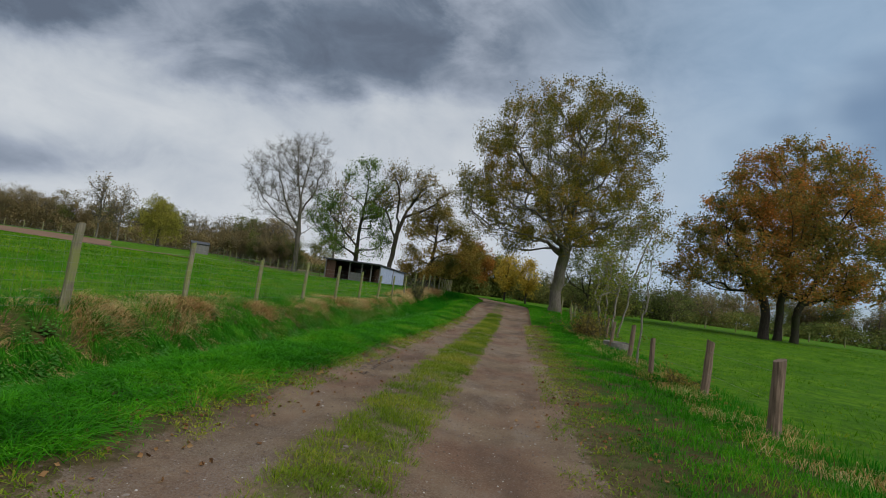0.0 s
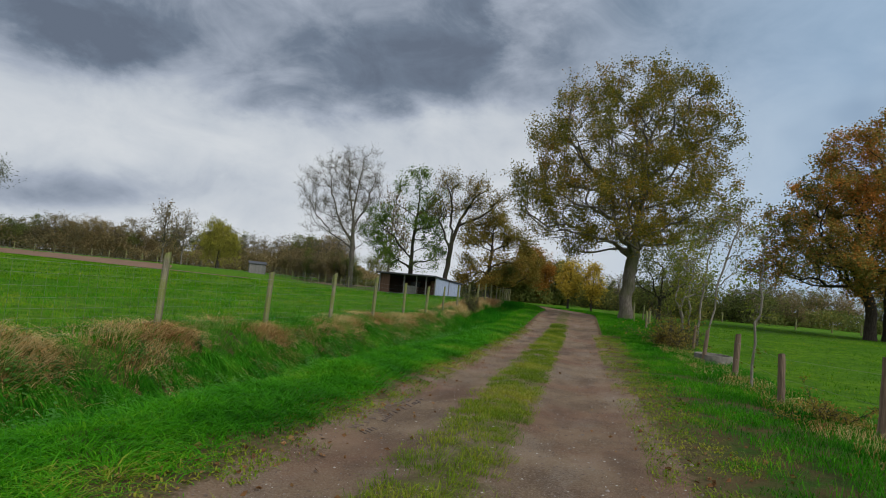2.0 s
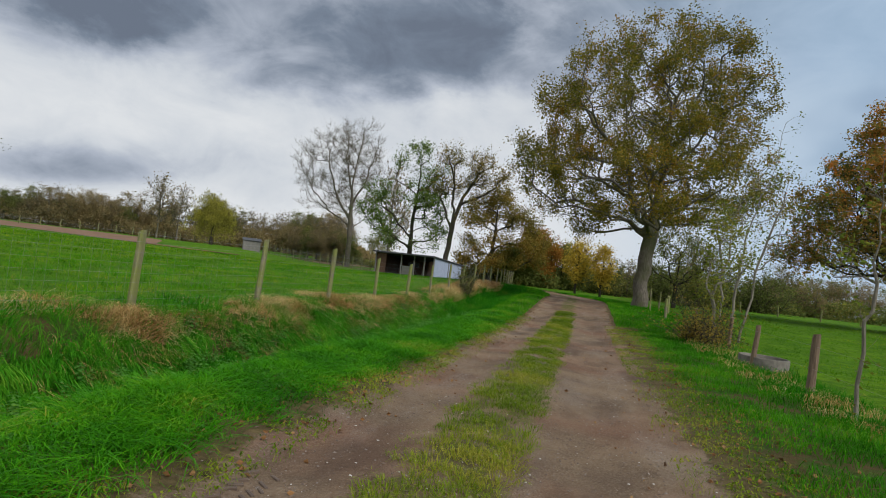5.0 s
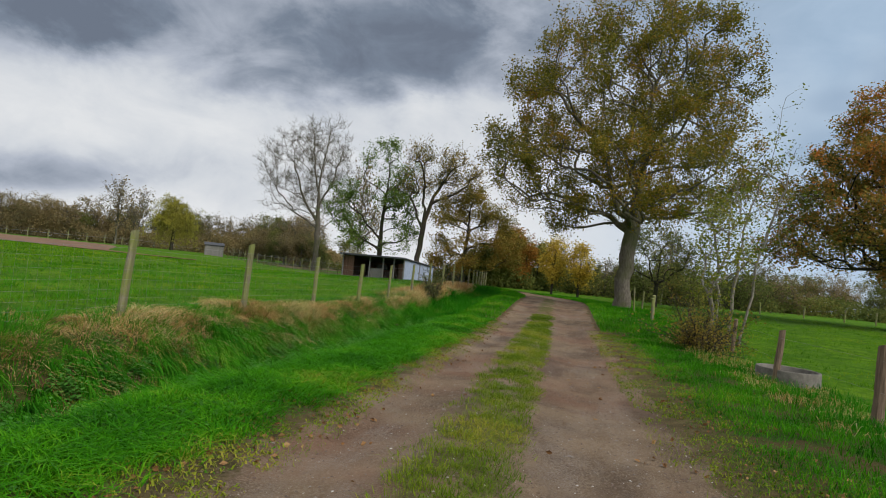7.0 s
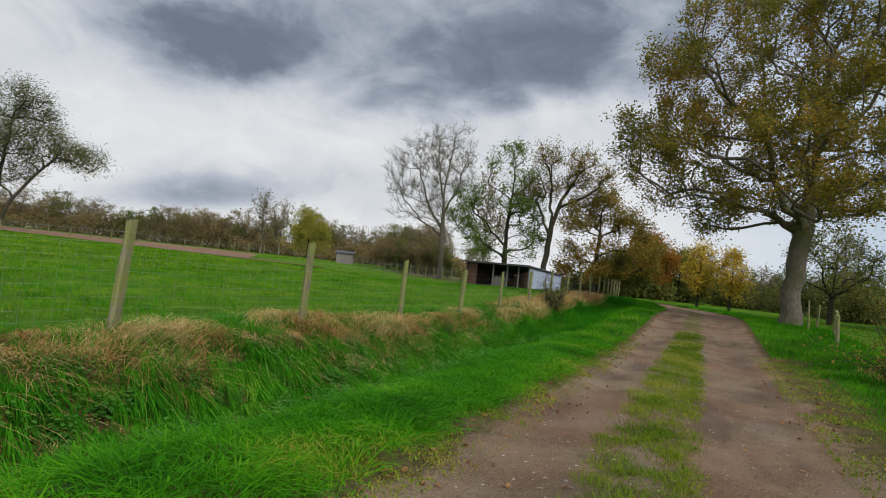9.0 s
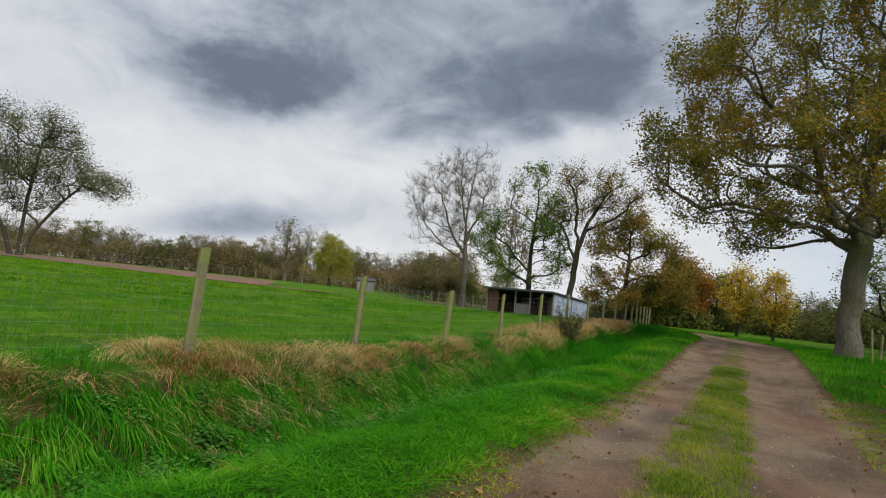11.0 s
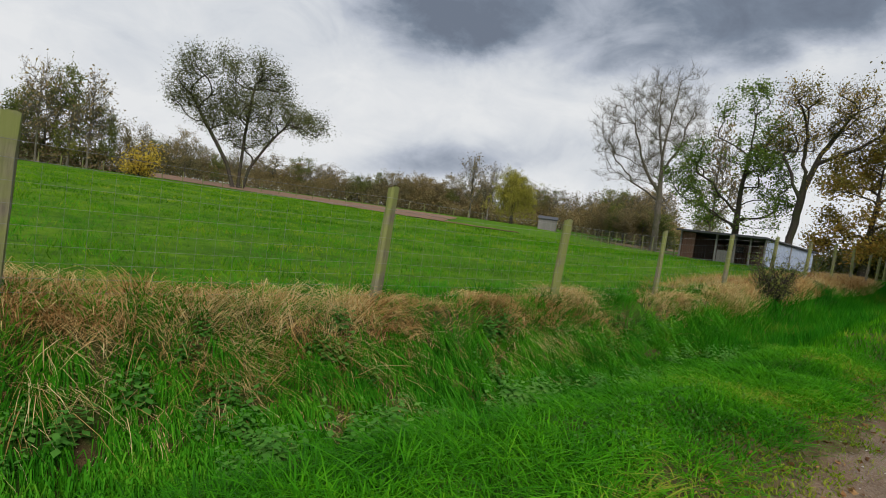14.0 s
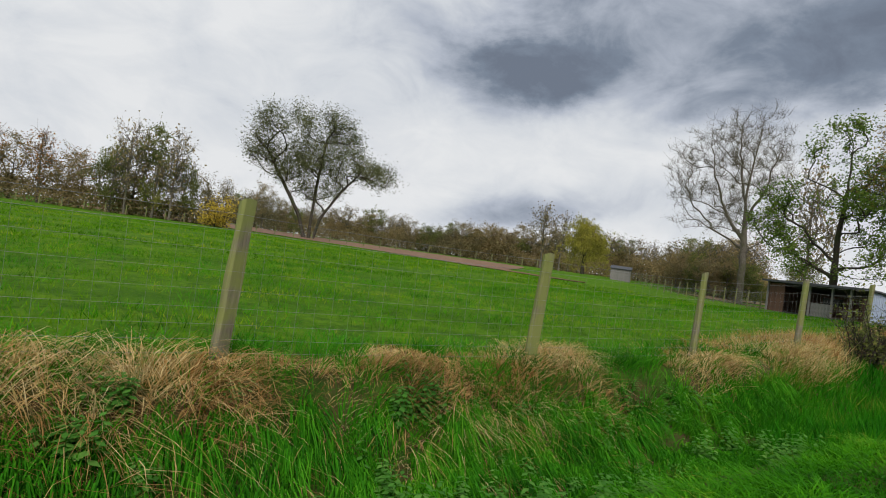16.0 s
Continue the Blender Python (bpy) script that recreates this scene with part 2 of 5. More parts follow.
L_SAP = leaf_material("sapling_leaf", [(0.0, (0.085, 0.12, 0.016)), (0.5, (0.16, 0.20, 0.025)), (1.0, (0.28, 0.25, 0.04))], 0.6)


def wood_material(name, a, b, algae=None):
    m = Mat(name, 0.85)
    grain = m.noise(5.0, 6, 0.6, m.scaled(m.obj(), (9, 9, 0.8)))
    c = m.ramp(grain, [(0.3, a), (0.7, b)])
    c = m.mix(m.math("MULTIPLY", m.rand(), 0.35), c, (a[0] * 0.8, a[1] * 0.85, a[2] * 0.8))
    if algae:
        c = m.mix(m.ramp(m.noise(3.0, 4), [(0.36, 0.0), (0.56, 0.85)]), c, algae)
    m.color(c).bump(grain, 0.7, 0.006)
    return m.m


POST = wood_material("fence_post_wood", (0.09, 0.075, 0.048), (0.26, 0.225, 0.15), (0.15, 0.17, 0.035))
POST_BROWN = wood_material("brown_post_wood", (0.08, 0.05, 0.032), (0.22, 0.15, 0.10))
SHED_WOOD = wood_material("shed_wood", (0.06, 0.03, 0.02), (0.16, 0.075, 0.045))
SHED_GREY = wood_material("weathered_board", (0.10, 0.095, 0.09), (0.24, 0.225, 0.21))


def plain_material(name, a, b, rough=0.6, metal=0.0, scale=4.0, bump=0.0):
    m = Mat(name, rough, metal)
    n = m.noise(scale, 5, 0.6, m.obj())
    m.color(m.ramp(n, [(0.3, a), (0.7, b)]))
    if bump:
        m.bump(m.noise(scale * 8, 4, 0.6, m.obj()), bump, 0.01)
    return m.m


WIRE = plain_material("galvanised_wire", (0.13, 0.13, 0.13), (0.25, 0.25, 0.245), 0.6, 0.3)
ROOF_FELT = plain_material("roof_sheet", (0.03, 0.032, 0.036), (0.07, 0.072, 0.08), 0.7)
SHEET_BLUE = plain_material("pale_sheet_metal", (0.20, 0.245, 0.34), (0.29, 0.335, 0.43), 0.5, 0.0)
CONCRETE = plain_material("concrete", (0.075, 0.068, 0.055), (0.17, 0.152, 0.13), 0.9, 0.0, 6.0, 0.6)
STONE = plain_material("pebble_stone", (0.10, 0.075, 0.06), (0.24, 0.20, 0.17), 0.85, 0.0, 30.0)
# near-black colour that puts the shelter's inner shade into its floor and rack
DARK = plain_material("interior_shade", (0.012, 0.011, 0.01), (0.03, 0.028, 0.025), 0.9)
WATER = plain_material("trough_water", (0.02, 0.022, 0.02), (0.04, 0.045, 0.04), 0.05)


def ground_material():
    """Soil, turf and worn track, by the distance s across the track."""
    m = Mat("earth_and_turf", 0.95)
    m.bsdf.inputs["Specular IOR Level"].default_value = 0.08
    s = m.math("ADD", m.attr("across"), m.math("ADD", m.math("MULTIPLY", m.math("SUBTRACT", m.noise(1.6, 5, 0.65), 0.5), 0.65), m.math("MULTIPLY", m.math("SUBTRACT", m.noise(11, 4, 0.7), 0.5), 0.3)))
    grit = m.noise(55, 4, 0.7)
    big = m.noise(1.1, 5, 0.6)
    dirt = m.ramp(big, [(0.32, (0.095, 0.064, 0.042)), (0.52, (0.17, 0.117, 0.074)), (0.70, (0.235, 0.167, 0.11))])
    dirt = m.mix(m.ramp(grit, [(0.45, 0.0), (0.68, 0.6)]), dirt, (0.29, 0.235, 0.175))
    dirt = m.mix(m.ramp(m.cells(26), [(0.08, 0.75), (0.15, 0.0)]), dirt, (0.36, 0.315, 0.27))
    dirt = m.mix(m.ramp(m.noise(0.35, 4, 0.6), [(0.45, 0.0), (0.62, 0.5)]), dirt, (0.19, 0.095, 0.062))
    gravel = m.ramp(m.noise(0.9, 5, 0.65, m.scaled(m.pos, (1.5, 0.5, 1))), [(0.5, 0.0), (0.64, 0.65)])
    dirt = m.mix(m.math("MULTIPLY", gravel, m.ramp(m.noise(70, 3, 0.8), [(0.45, 0.0), (0.6, 1.0)])), dirt, (0.26, 0.225, 0.20))
    # damp hollows of the ruts
    dirt = m.mix(m.ramp(m.noise(0.55, 4, 0.6, m.scaled(m.pos, (1.6, 0.6, 1))), [(0.5, 0.0), (0.66, 0.6)]), dirt, (0.07, 0.047, 0.036))
    # dark soil under rank grass, its colour deepened as shade between the blades
    turf = m.ramp(m.noise(1.6, 5, 0.6), [(0.3, (0.022, 0.035, 0.008)), (0.55, (0.03, 0.065, 0.009)), (0.75, (0.05, 0.09, 0.014))])
    turf = m.mix(m.ramp(m.noise(18, 4, 0.7), [(0.4, 0.0), (0.75, 0.6)]), turf, (0.05, 0.12, 0.012))
    turf = m.mix(m.ramp(m.noise(2.4, 5, 0.65), [(0.42, 0.0), (0.58, 0.85)]), turf, (0.085, 0.052, 0.026))
    far = m.ramp(m.noise(0.12, 5, 0.65, m.scaled(m.pos, (1, 2.2, 1))), [(0.3, (0.05, 0.13, 0.003)), (0.5, (0.085, 0.185, 0.004)), (0.72, (0.125, 0.22, 0.006))])
    far = m.mix(m.ramp(m.noise(2.5, 6, 0.75), [(0.38, 0.9), (0.6, 0.0)]), far, (0.024, 0.075, 0.003))
    far = m.mix(m.ramp(m.noise(0.45, 5, 0.7), [(0.36, 0.7), (0.52, 0.0)]), far, (0.03, 0.095, 0.003))
    far = m.mix(m.ramp(m.noise(9.0, 5, 0.75), [(0.5, 0.0), (0.75, 0.5)]), far, (0.14, 0.25, 0.015))
    sep_y = m.t.nodes.new("ShaderNodeSeparateXYZ")
    m.put(m.pos, sep_y.inputs[0])
    rank = m.math("ABSOLUTE", m.math("ADD", m.math("ADD", m.attr("across"), 1.6), m.math("MULTIPLY", m.math("SUBTRACT", m.noise(1.3, 4), 0.5), 1.4)))
    open_turf = m.math("MAXIMUM", m.math("MULTIPLY_ADD", rank, 1.1, -4.9), m.math("MULTIPLY_ADD", sep_y.outputs[1], -0.5, 0.2))
    c = m.mix(m.math("MINIMUM", m.math("MAXIMUM", open_turf, 0.0), 1.0), turf, far)
    soil = m.ramp(m.noise(7, 4, 0.7), [(0.3, (0.055, 0.045, 0.02)), (0.7, (0.14, 0.105, 0.05))])
    half = m.math("ABSOLUTE", m.math("ADD", s, 0.8))
    near_edge = m.math("SUBTRACT", 1.0, m.math("SMOOTH_MIN", m.math("MULTIPLY", m.math("MAXIMUM", m.math("SUBTRACT", half, 1.75), 0.0), 1.6), 1.0, 0.2))
    c = m.mix(m.math("MAXIMUM", near_edge, 0.0), c, soil)
    soft = m.math("MULTIPLY_ADD", half, -11.0, 18.2)
    soft = m.math("MINIMUM", m.math("MAXIMUM", soft, 0.0), 1.0)
    c = m.mix(soft, c, dirt)
    strip = m.math("MINIMUM", m.math("MAXIMUM", m.math("MULTIPLY_ADD", m.math("ABSOLUTE", m.math("ADD", s, 1.05)), -6.0, 2.4), 0.0), 1.0)
    mossy = m.ramp(m.noise(5, 5, 0.7), [(0.35, (0.075, 0.065, 0.028)), (0.6, (0.09, 0.11, 0.018))])
    c = m.mix(m.math("MULTIPLY", m.math("MULTIPLY", strip, 0.8), m.ramp(m.noise(1.7, 4, 0.6), [(0.4, 0.15), (0.55, 1.0)])), c, mossy)
    m.color(c)
    m.bump(m.math("ADD", m.math("MULTIPLY", grit, 0.5), m.math("ADD", m.math("MULTIPLY", m.noise(9, 5, 0.7), 1.2), m.math("MULTIPLY", m.noise(1.2, 4), 1.0))), 0.9, 0.05)
    return m.m


GROUND = ground_material()
_p = Mat("ploughed_earth", 0.95)
_p.color(_p.ramp(_p.noise(0.6, 6, 0.7, _p.scaled(_p.pos, (0.4, 2.0, 1))), [(0.3, (0.115, 0.06, 0.033)), (0.7, (0.20, 0.108, 0.06))]))
PLOUGHED = _p.m

# ---- mesh helpers ----


def add_mesh(name, verts, faces, material, parent=None, smooth=False):
    """One mesh object from arrays: verts (n, 3), faces: list of index arrays (n, k)."""
    me = bpy.data.meshes.new(name)
    verts = np.asarray(verts, np.float32)
    faces = [np.asarray(f, np.int32) for f in faces if len(f)]
    loops = np.concatenate([f.ravel() for f in faces])
    sizes = np.concatenate([np.full(len(f), f.shape[1], np.int32) for f in faces])
    starts = np.concatenate([[0], np.cumsum(sizes)[:-1]]).astype(np.int32)
    me.vertices.add(len(verts))
    me.vertices.foreach_set("co", verts.ravel())
    me.loops.add(len(loops))
    me.loops.foreach_set("vertex_index", loops)
    me.polygons.add(len(sizes))
    me.polygons.foreach_set("loop_start", starts)
    me.polygons.foreach_set("use_smooth", np.full(len(sizes), smooth))
    me.update(calc_edges=True)
    me.materials.append(material)
    ob = new(name, me)
    if parent is not None:
        ob.parent = parent
    return ob


def part(name, bm, material, parent, label="", smooth=False):
    me = bpy.data.meshes.new(name)
    for f in bm.faces:
        f.smooth = smooth
    bm.to_mesh(me)
    bm.free()
    me.materials.append(material)
    ob = new(name, me)
    ob.parent = parent
    if label:
        ob["label"] = label
    return ob


def box(size, at=(0, 0, 0), rot=(0, 0, 0), bevel=0.0, bm=None):
    """A box of that size, centred at a place, with bevelled edges."""
    own = bmesh.new()
    bmesh.ops.create_cube(own, size=1.0)
    bmesh.ops.scale(own, vec=size, verts=own.verts)
    if bevel:
        bmesh.ops.bevel(own, geom=own.edges[:], offset=bevel, segments=2, affect="EDGES", profile=0.6)
    bmesh.ops.transform(own, matrix=pose(*at, *rot), verts=own.verts)
    if bm is None:
        return own
    tmp = bpy.data.meshes.new("tmp")
    own.to_mesh(tmp)
    own.free()
    bm.from_mesh(tmp)
    bpy.data.meshes.remove(tmp)
    return bm


def empty(name, at, rz=0.0, rx=0.0, ry=0.0):
    ob = new(name)
    ob.empty_display_size = 0.2
    ob.matrix_world = pose(*at, rx, ry, rz)
    return ob


def tubes(p, q, rp, rq, sides):
    """Tapered prisms from p to q, as verts and quads."""
    p, q = np.asarray(p, float), np.asarray(q, float)
    n = len(p)
    d = q - p
    d /= np.maximum(np.linalg.norm(d, axis=1, keepdims=True), 1e-6)
    ref = np.where(np.abs(d[:, 2:3]) > 0.9, np.array([[1.0, 0, 0]]), np.array([[0, 0, 1.0]]))
    u = np.cross(d, ref)
    u /= np.maximum(np.linalg.norm(u, axis=1, keepdims=True), 1e-6)
    v = np.cross(d, u)
    a = np.arange(sides) * 2 * np.pi / sides
    ring = u[:, None, :] * np.cos(a)[None, :, None] + v[:, None, :] * np.sin(a)[None, :, None]
    lo = p[:, None, :] + ring * np.asarray(rp)[:, None, None]
    hi = q[:, None, :] + ring * np.asarray(rq)[:, None, None]
    verts = np.concatenate([lo, hi], 1).reshape(-1, 3)
    i = np.arange(sides)
    j = (i + 1) % sides
    quad = np.stack([i, i + sides, j + sides, j], 1)
    faces = (np.arange(n)[:, None, None] * 2 * sides + quad[None]).reshape(-1, 4)
    return verts, faces


def gather(pieces):
    """Joins (verts, faces) pairs of equal face size."""
    vs, fs, k = [], [], 0
    for v, f in pieces:
        vs.append(v)
        fs.append(f + k)
        k += len(v)
    return np.concatenate(vs), np.concatenate(fs)


# ---- the land ----
rng = np.random.default_rng(7)
LATTICE = rng.random((256, 256))


def value_noise(x, y):
    xi, yi = np.floor(x).astype(int), np.floor(y).astype(int)
    fx, fy = x - xi, y - yi
    fx, fy = fx * fx * (3 - 2 * fx), fy * fy * (3 - 2 * fy)
    g = lambda a, b: LATTICE[a % 256, b % 256]
    return (g(xi, yi) * (1 - fx) + g(xi + 1, yi) * fx) * (1 - fy) + (g(xi, yi + 1) * (1 - fx) + g(xi + 1, yi + 1) * fx) * fy


def smooth(a, b, x):
    t = np.clip((x - a) / (b - a), 0, 1)
    return t * t * (3 - 2 * t)


def bend(y):
    """How far the track swings to the west beyond the oak."""
    return -0.02 * np.clip(y - 46, 0, 45) ** 2


PROFILE_S = (-7.2, -6.5, -6.2, -5.95, -5.6, -5.2, -4.75, -4.3, -3.9, -3.5, -2.9, -2.4, -2.0, -1.6, -1.05, -0.5, -0.1, 0.4, 0.9, 1.7, 2.8, 3.6, 4.4)
PROFILE_Z = (0.30, 0.31, 0.24, -0.05, -0.36, -0.48, -0.44, -0.24, -0.02, 0.09, 0.07, 0.01, -0.045, -0.02, 0.025, -0.02, -0.05, -0.015, 0.03, 0.07, 0.08, 0.02, 0.0)


def height(x, y):
    x, y = np.asarray(x, float), np.asarray(y, float)
    s = x - bend(y)
    wob = (value_noise(x * 0.0 + 3.3, y * 0.35) - 0.5) * 0.35
    z = np.interp(s + wob * smooth(1.5, 3.5, np.abs(s + 0.8)), PROFILE_S, PROFILE_Z)
    ditch_end = smooth(44, 52, y)
    z = np.where((s < -2.9) & (s > -7), z * (1 - ditch_end) + 0.2 * ditch_end, z)
    z = z * (1 - smooth(52, 70, y)) + 0.1 * smooth(52, 70, y)
    z = z + 0.005 * np.clip(-x - 18, 0, 140) * np.clip(1 - (y - 45) / 70, 0.1, 1.3)
    beyond = (y - np.where(x > -75, 64 + (x + 45) * 0.2, 58 + (x + 75) * 0.55)) * 0.9
    z = z + 0.75 * smooth(0, 24, beyond) * smooth(-38, -54, x)
    ahead = smooth(-22, -7, x)
    z = z - 0.10 * smooth(6, 20, y) * (1 - smooth(30, 40, y)) + 0.42 * smooth(27, 44, y) * ahead + 0.15 * smooth(8, 22, x)
    rough = (value_noise(x * 0.9, y * 0.9) - 0.5) * 0.06 + (value_noise(x * 3.1 + 9, y * 3.1) - 0.5) * 0.025
    return z + rough * (0.35 + 0.65 * smooth(1.5, 2.6, np.abs(s + 0.8)))


def axis(parts):
    out = []
    for a, b, step in parts:
        out.append(np.arange(a, b, step))
    return np.concatenate(out + [[parts[-1][1]]])


XS = axis([(-2500, -300, 200), (-300, -100, 20), (-100, -30, 3), (-30, -9, 0.7), (-9, 5, 0.12), (5, 30, 0.8), (30, 120, 5), (120, 300, 20), (300, 2500, 200)])
YS = axis([(-600, -60, 60), (-60, -4, 4), (-4, 34, 0.16), (34, 62, 0.4), (62, 130, 2.5), (130, 300, 20), (300, 3000, 300)])
GX, GY = np.meshgrid(XS, YS, indexing="ij")
GZ = height(GX, GY)
GS = GX - bend(GY)
NX, NY = GX.shape
idx = np.arange(NX * NY).reshape(NX, NY)
quads = np.stack([idx[:-1, :-1], idx[1:, :-1], idx[1:, 1:], idx[:-1, 1:]], -1)
mid_s = (GS[:-1, :-1] + GS[1:, 1:]) / 2
mid_y = (GY[:-1, :-1] + GY[1:, 1:]) / 2
on_track = (np.abs(mid_s + 0.8) < 1.9) & (mid_y < 74) & (mid_y > -60)
LAND_V = np.stack([GX, GY, GZ], -1).reshape(-1, 3)
LAND_S = GS.reshape(-1)


def land(name, mask, label, category):
    f = quads[mask]
    used, inv = np.unique(f.ravel(), return_inverse=True)
    ob = add_mesh(name, LAND_V[used], [inv.reshape(-1, 4)], GROUND, smooth=True)
    at = ob.data.attributes.new("across", "FLOAT", "POINT")
    at.data.foreach_set("value", LAND_S[used].astype(np.float32))
    return tagged(ob, label, category, kind="structure")


land("ground", ~on_track, "bright green meadow turf with a grassy ditch beside the track", "ground")
land("road", on_track, "rutted brown dirt farm track with pale grit", "dirt track")

# ---- trees ----


def grow(seed, trunk, blobs, targets, step=0.7, twig=0.012, thick=0.35, power=0.5, wander=0.25, droop=0.0, shell=0.55, limbs=()):
    """Limbs that reach from a trunk line towards places spread over a crown of blobs (centre, radii). Returns nodes, parents and radii."""
    r = np.random.default_rng(seed)
    nodes, parent = [], []
    for i in range(len(trunk) - 1):
        a, b = np.array(trunk[i], float), np.array(trunk[i + 1], float)
        k = max(1, int(np.linalg.norm(b - a) / step))
        for j in range(k):
            nodes.append(a + (b - a) * j / k + (r.normal(0, 0.03, 3) if nodes else 0))
            parent.append(len(nodes) - 2)
    nodes.append(np.array(trunk[-1], float))
    parent.append(len(nodes) - 2)
    bare = int(len(nodes) * thick)
    for line in limbs:
        i = int(np.argmin(np.linalg.norm(np.array(nodes) - np.array(line[0], float), axis=1)))
        a = nodes[i]
        for q in line[1:]:
            b = np.array(q, float)
            k = max(1, int(np.linalg.norm(b - a) / step))
            for j in range(1, k + 1):
                nodes.append(a + (b - a) * j / k + r.normal(0, 0.11, 3))
                parent.append(i)
                i = len(nodes) - 1
            a = b
    vol = np.array([b[1][0] * b[1][1] * b[1][2] for b in blobs])
    tips = []
    for c, rad in [blobs[i] for i in r.choice(len(blobs), targets, p=vol / vol.sum())]:
        d = r.normal(0, 1, 3)
        d /= np.linalg.norm(d)
        tips.append(np.array(c) + d * np.array(rad) * (shell + (1 - shell) * r.random()) ** 0.6)
    root = np.array(trunk[min(len(trunk) - 1, 1)], float)
    tips.sort(key=lambda p: np.linalg.norm(p - root))
    arr = np.array(nodes)
    depth = [0.0]
    for i in range(1, len(nodes)):
        depth.append(depth[parent[i]] + float(np.linalg.norm(arr[i] - arr[parent[i]])))
    ends = []
    for tip in tips:
        arr = np.array(nodes)
        d = np.linalg.norm(arr - tip, axis=1)
        cost = d + 0.22 * np.array(depth) + 0.9 * np.maximum(0, arr[:, 2] - tip[2])
        cost[:bare] = 1e9
        i = int(np.argmin(cost))
        a = arr[i]
        k = max(2, int(d[i] / step))
        back = parent[i] if parent[i] >= 0 else i
        lead = a - arr[back]
        lead = lead / (np.linalg.norm(lead) + 1e-6)
        ctrl = a + lead * d[i] * 0.28 + (tip - a) * 0.25 + r.normal(0, wander * 0.35, 3) * d[i] * 0.4
        last = i
        for j in range(1, k + 1):
            t = j / k
            p = a * (1 - t) ** 2 + 2 * ctrl * t * (1 - t) + tip * t * t + r.normal(0, wander * 0.12, 3) * step
            p[2] -= droop * t * t
            nodes.append(p)
            parent.append(last)
            depth.append(depth[last] + step)
            last = len(nodes) - 1
        ends.append(last)
    nodes, parent = np.array(nodes), np.array(parent)
    count = np.zeros(len(nodes))
    count[ends] = 1
    for i in range(len(nodes) - 1, 0, -1):
        if parent[i] >= 0:
            count[parent[i]] += count[i]
    rad = twig * np.maximum(count, 1) ** power
    return nodes, parent, rad


def wood_mesh(nodes, parent, rad, base_r, flare=1.35, extra=(), rings=8):
    """Tubes along every limb, the trunk as thick as base_r at its foot."""
    rad = rad * (base_r / rad[0]) ** np.clip((rad / rad[0]) * 1.2, 0, 1)
    z0 = nodes[0][2]
    rad = rad * (1 + (flare - 1) * np.exp(-np.maximum(nodes[:, 2] - z0, 0) / 0.35) * (rad > base_r * 0.5))
    k = np.arange(1, len(nodes))
    p, q = nodes[parent[k]], nodes[k]
    rp, rq = np.minimum(rad[parent[k]], rad[k] * 1.25), rad[k]
    rp = np.where(rad[k] > base_r * 0.3, rad[parent[k]], rp)
    big, small = [], []
    for lo, hi, sides, out in ((base_r * 0.35, 9, rings + 2, big), (0.03, base_r * 0.35, 6, small), (0, min(0.03, base_r * 0.35), 3, small)):
        m = (rq >= lo) & (rq < hi)
        if m.any():
            run = q[m] - p[m]
            run /= np.maximum(np.linalg.norm(run, axis=1, keepdims=True), 1e-6)
            lap = run * (rq[m] * (0.45 if base_r > 0.1 else 0.0))[:, None]
            out.append(tubes(p[m] - lap, q[m] + lap, rp[m], rq[m], sides))
    return big, small


def twig_cloud(seed, nodes, rad, per, length, thin, limit, up=0.25, droop=0.0):
    """Fine twigs springing from the thin limbs. Returns tube arrays and twig points for leaves."""
    r = np.random.default_rng(seed)
    src = np.where(rad < limit)[0]
    i = np.repeat(src, per)
    d = r.normal(0, 1, (len(i), 3))
    d[:, 2] += up
    d /= np.linalg.norm(d, axis=1, keepdims=True)
    ln = length * (0.4 + 0.9 * r.random(len(i)))
    a = nodes[i]
    b = a + d * ln[:, None] * 0.55 + r.normal(0, 0.03, (len(i), 3))
    c = b + (d + r.normal(0, 0.35, d.shape) + np.array([0, 0, -droop])) * ln[:, None] * 0.5
    w = np.full(len(i), thin)
    t1 = tubes(a, b, w * 1.3, w, 3)
    t2 = tubes(b, c, w, w * 0.4, 3)
    pts = np.concatenate([a + (b - a) * r.random((len(i), 1)), b + (c - b) * r.random((len(i), 1)), c])
    return [t1, t2], pts


def leaf_quads(seed, pts, n, size, spread, flatness=0.6, ratio=0.6, hang=0.0):
    """Small folded leaves scattered round points."""
    r = np.random.default_rng(seed)
    c = pts[r.integers(0, len(pts), n)] + r.normal(0, spread, (n, 3))
    d = r.normal(0, 1, (n, 3))
    d[:, 2] = d[:, 2] * flatness - hang
    d /= np.linalg.norm(d, axis=1, keepdims=True)
    e = np.cross(d, r.normal(0, 1, (n, 3)))
    e /= np.maximum(np.linalg.norm(e, axis=1, keepdims=True), 1e-6)
    s = size * (0.55 + 0.9 * r.random((n, 1)))
    nrm = np.cross(d, e) * s * 0.12
    verts = np.stack([c - d * s * 0.5, c + e * s * ratio * 0.5 + nrm, c + d * s * 0.5, c - e * s * ratio * 0.5 + nrm], 1).reshape(-1, 3)
    return verts, np.arange(n * 4).reshape(-1, 4)


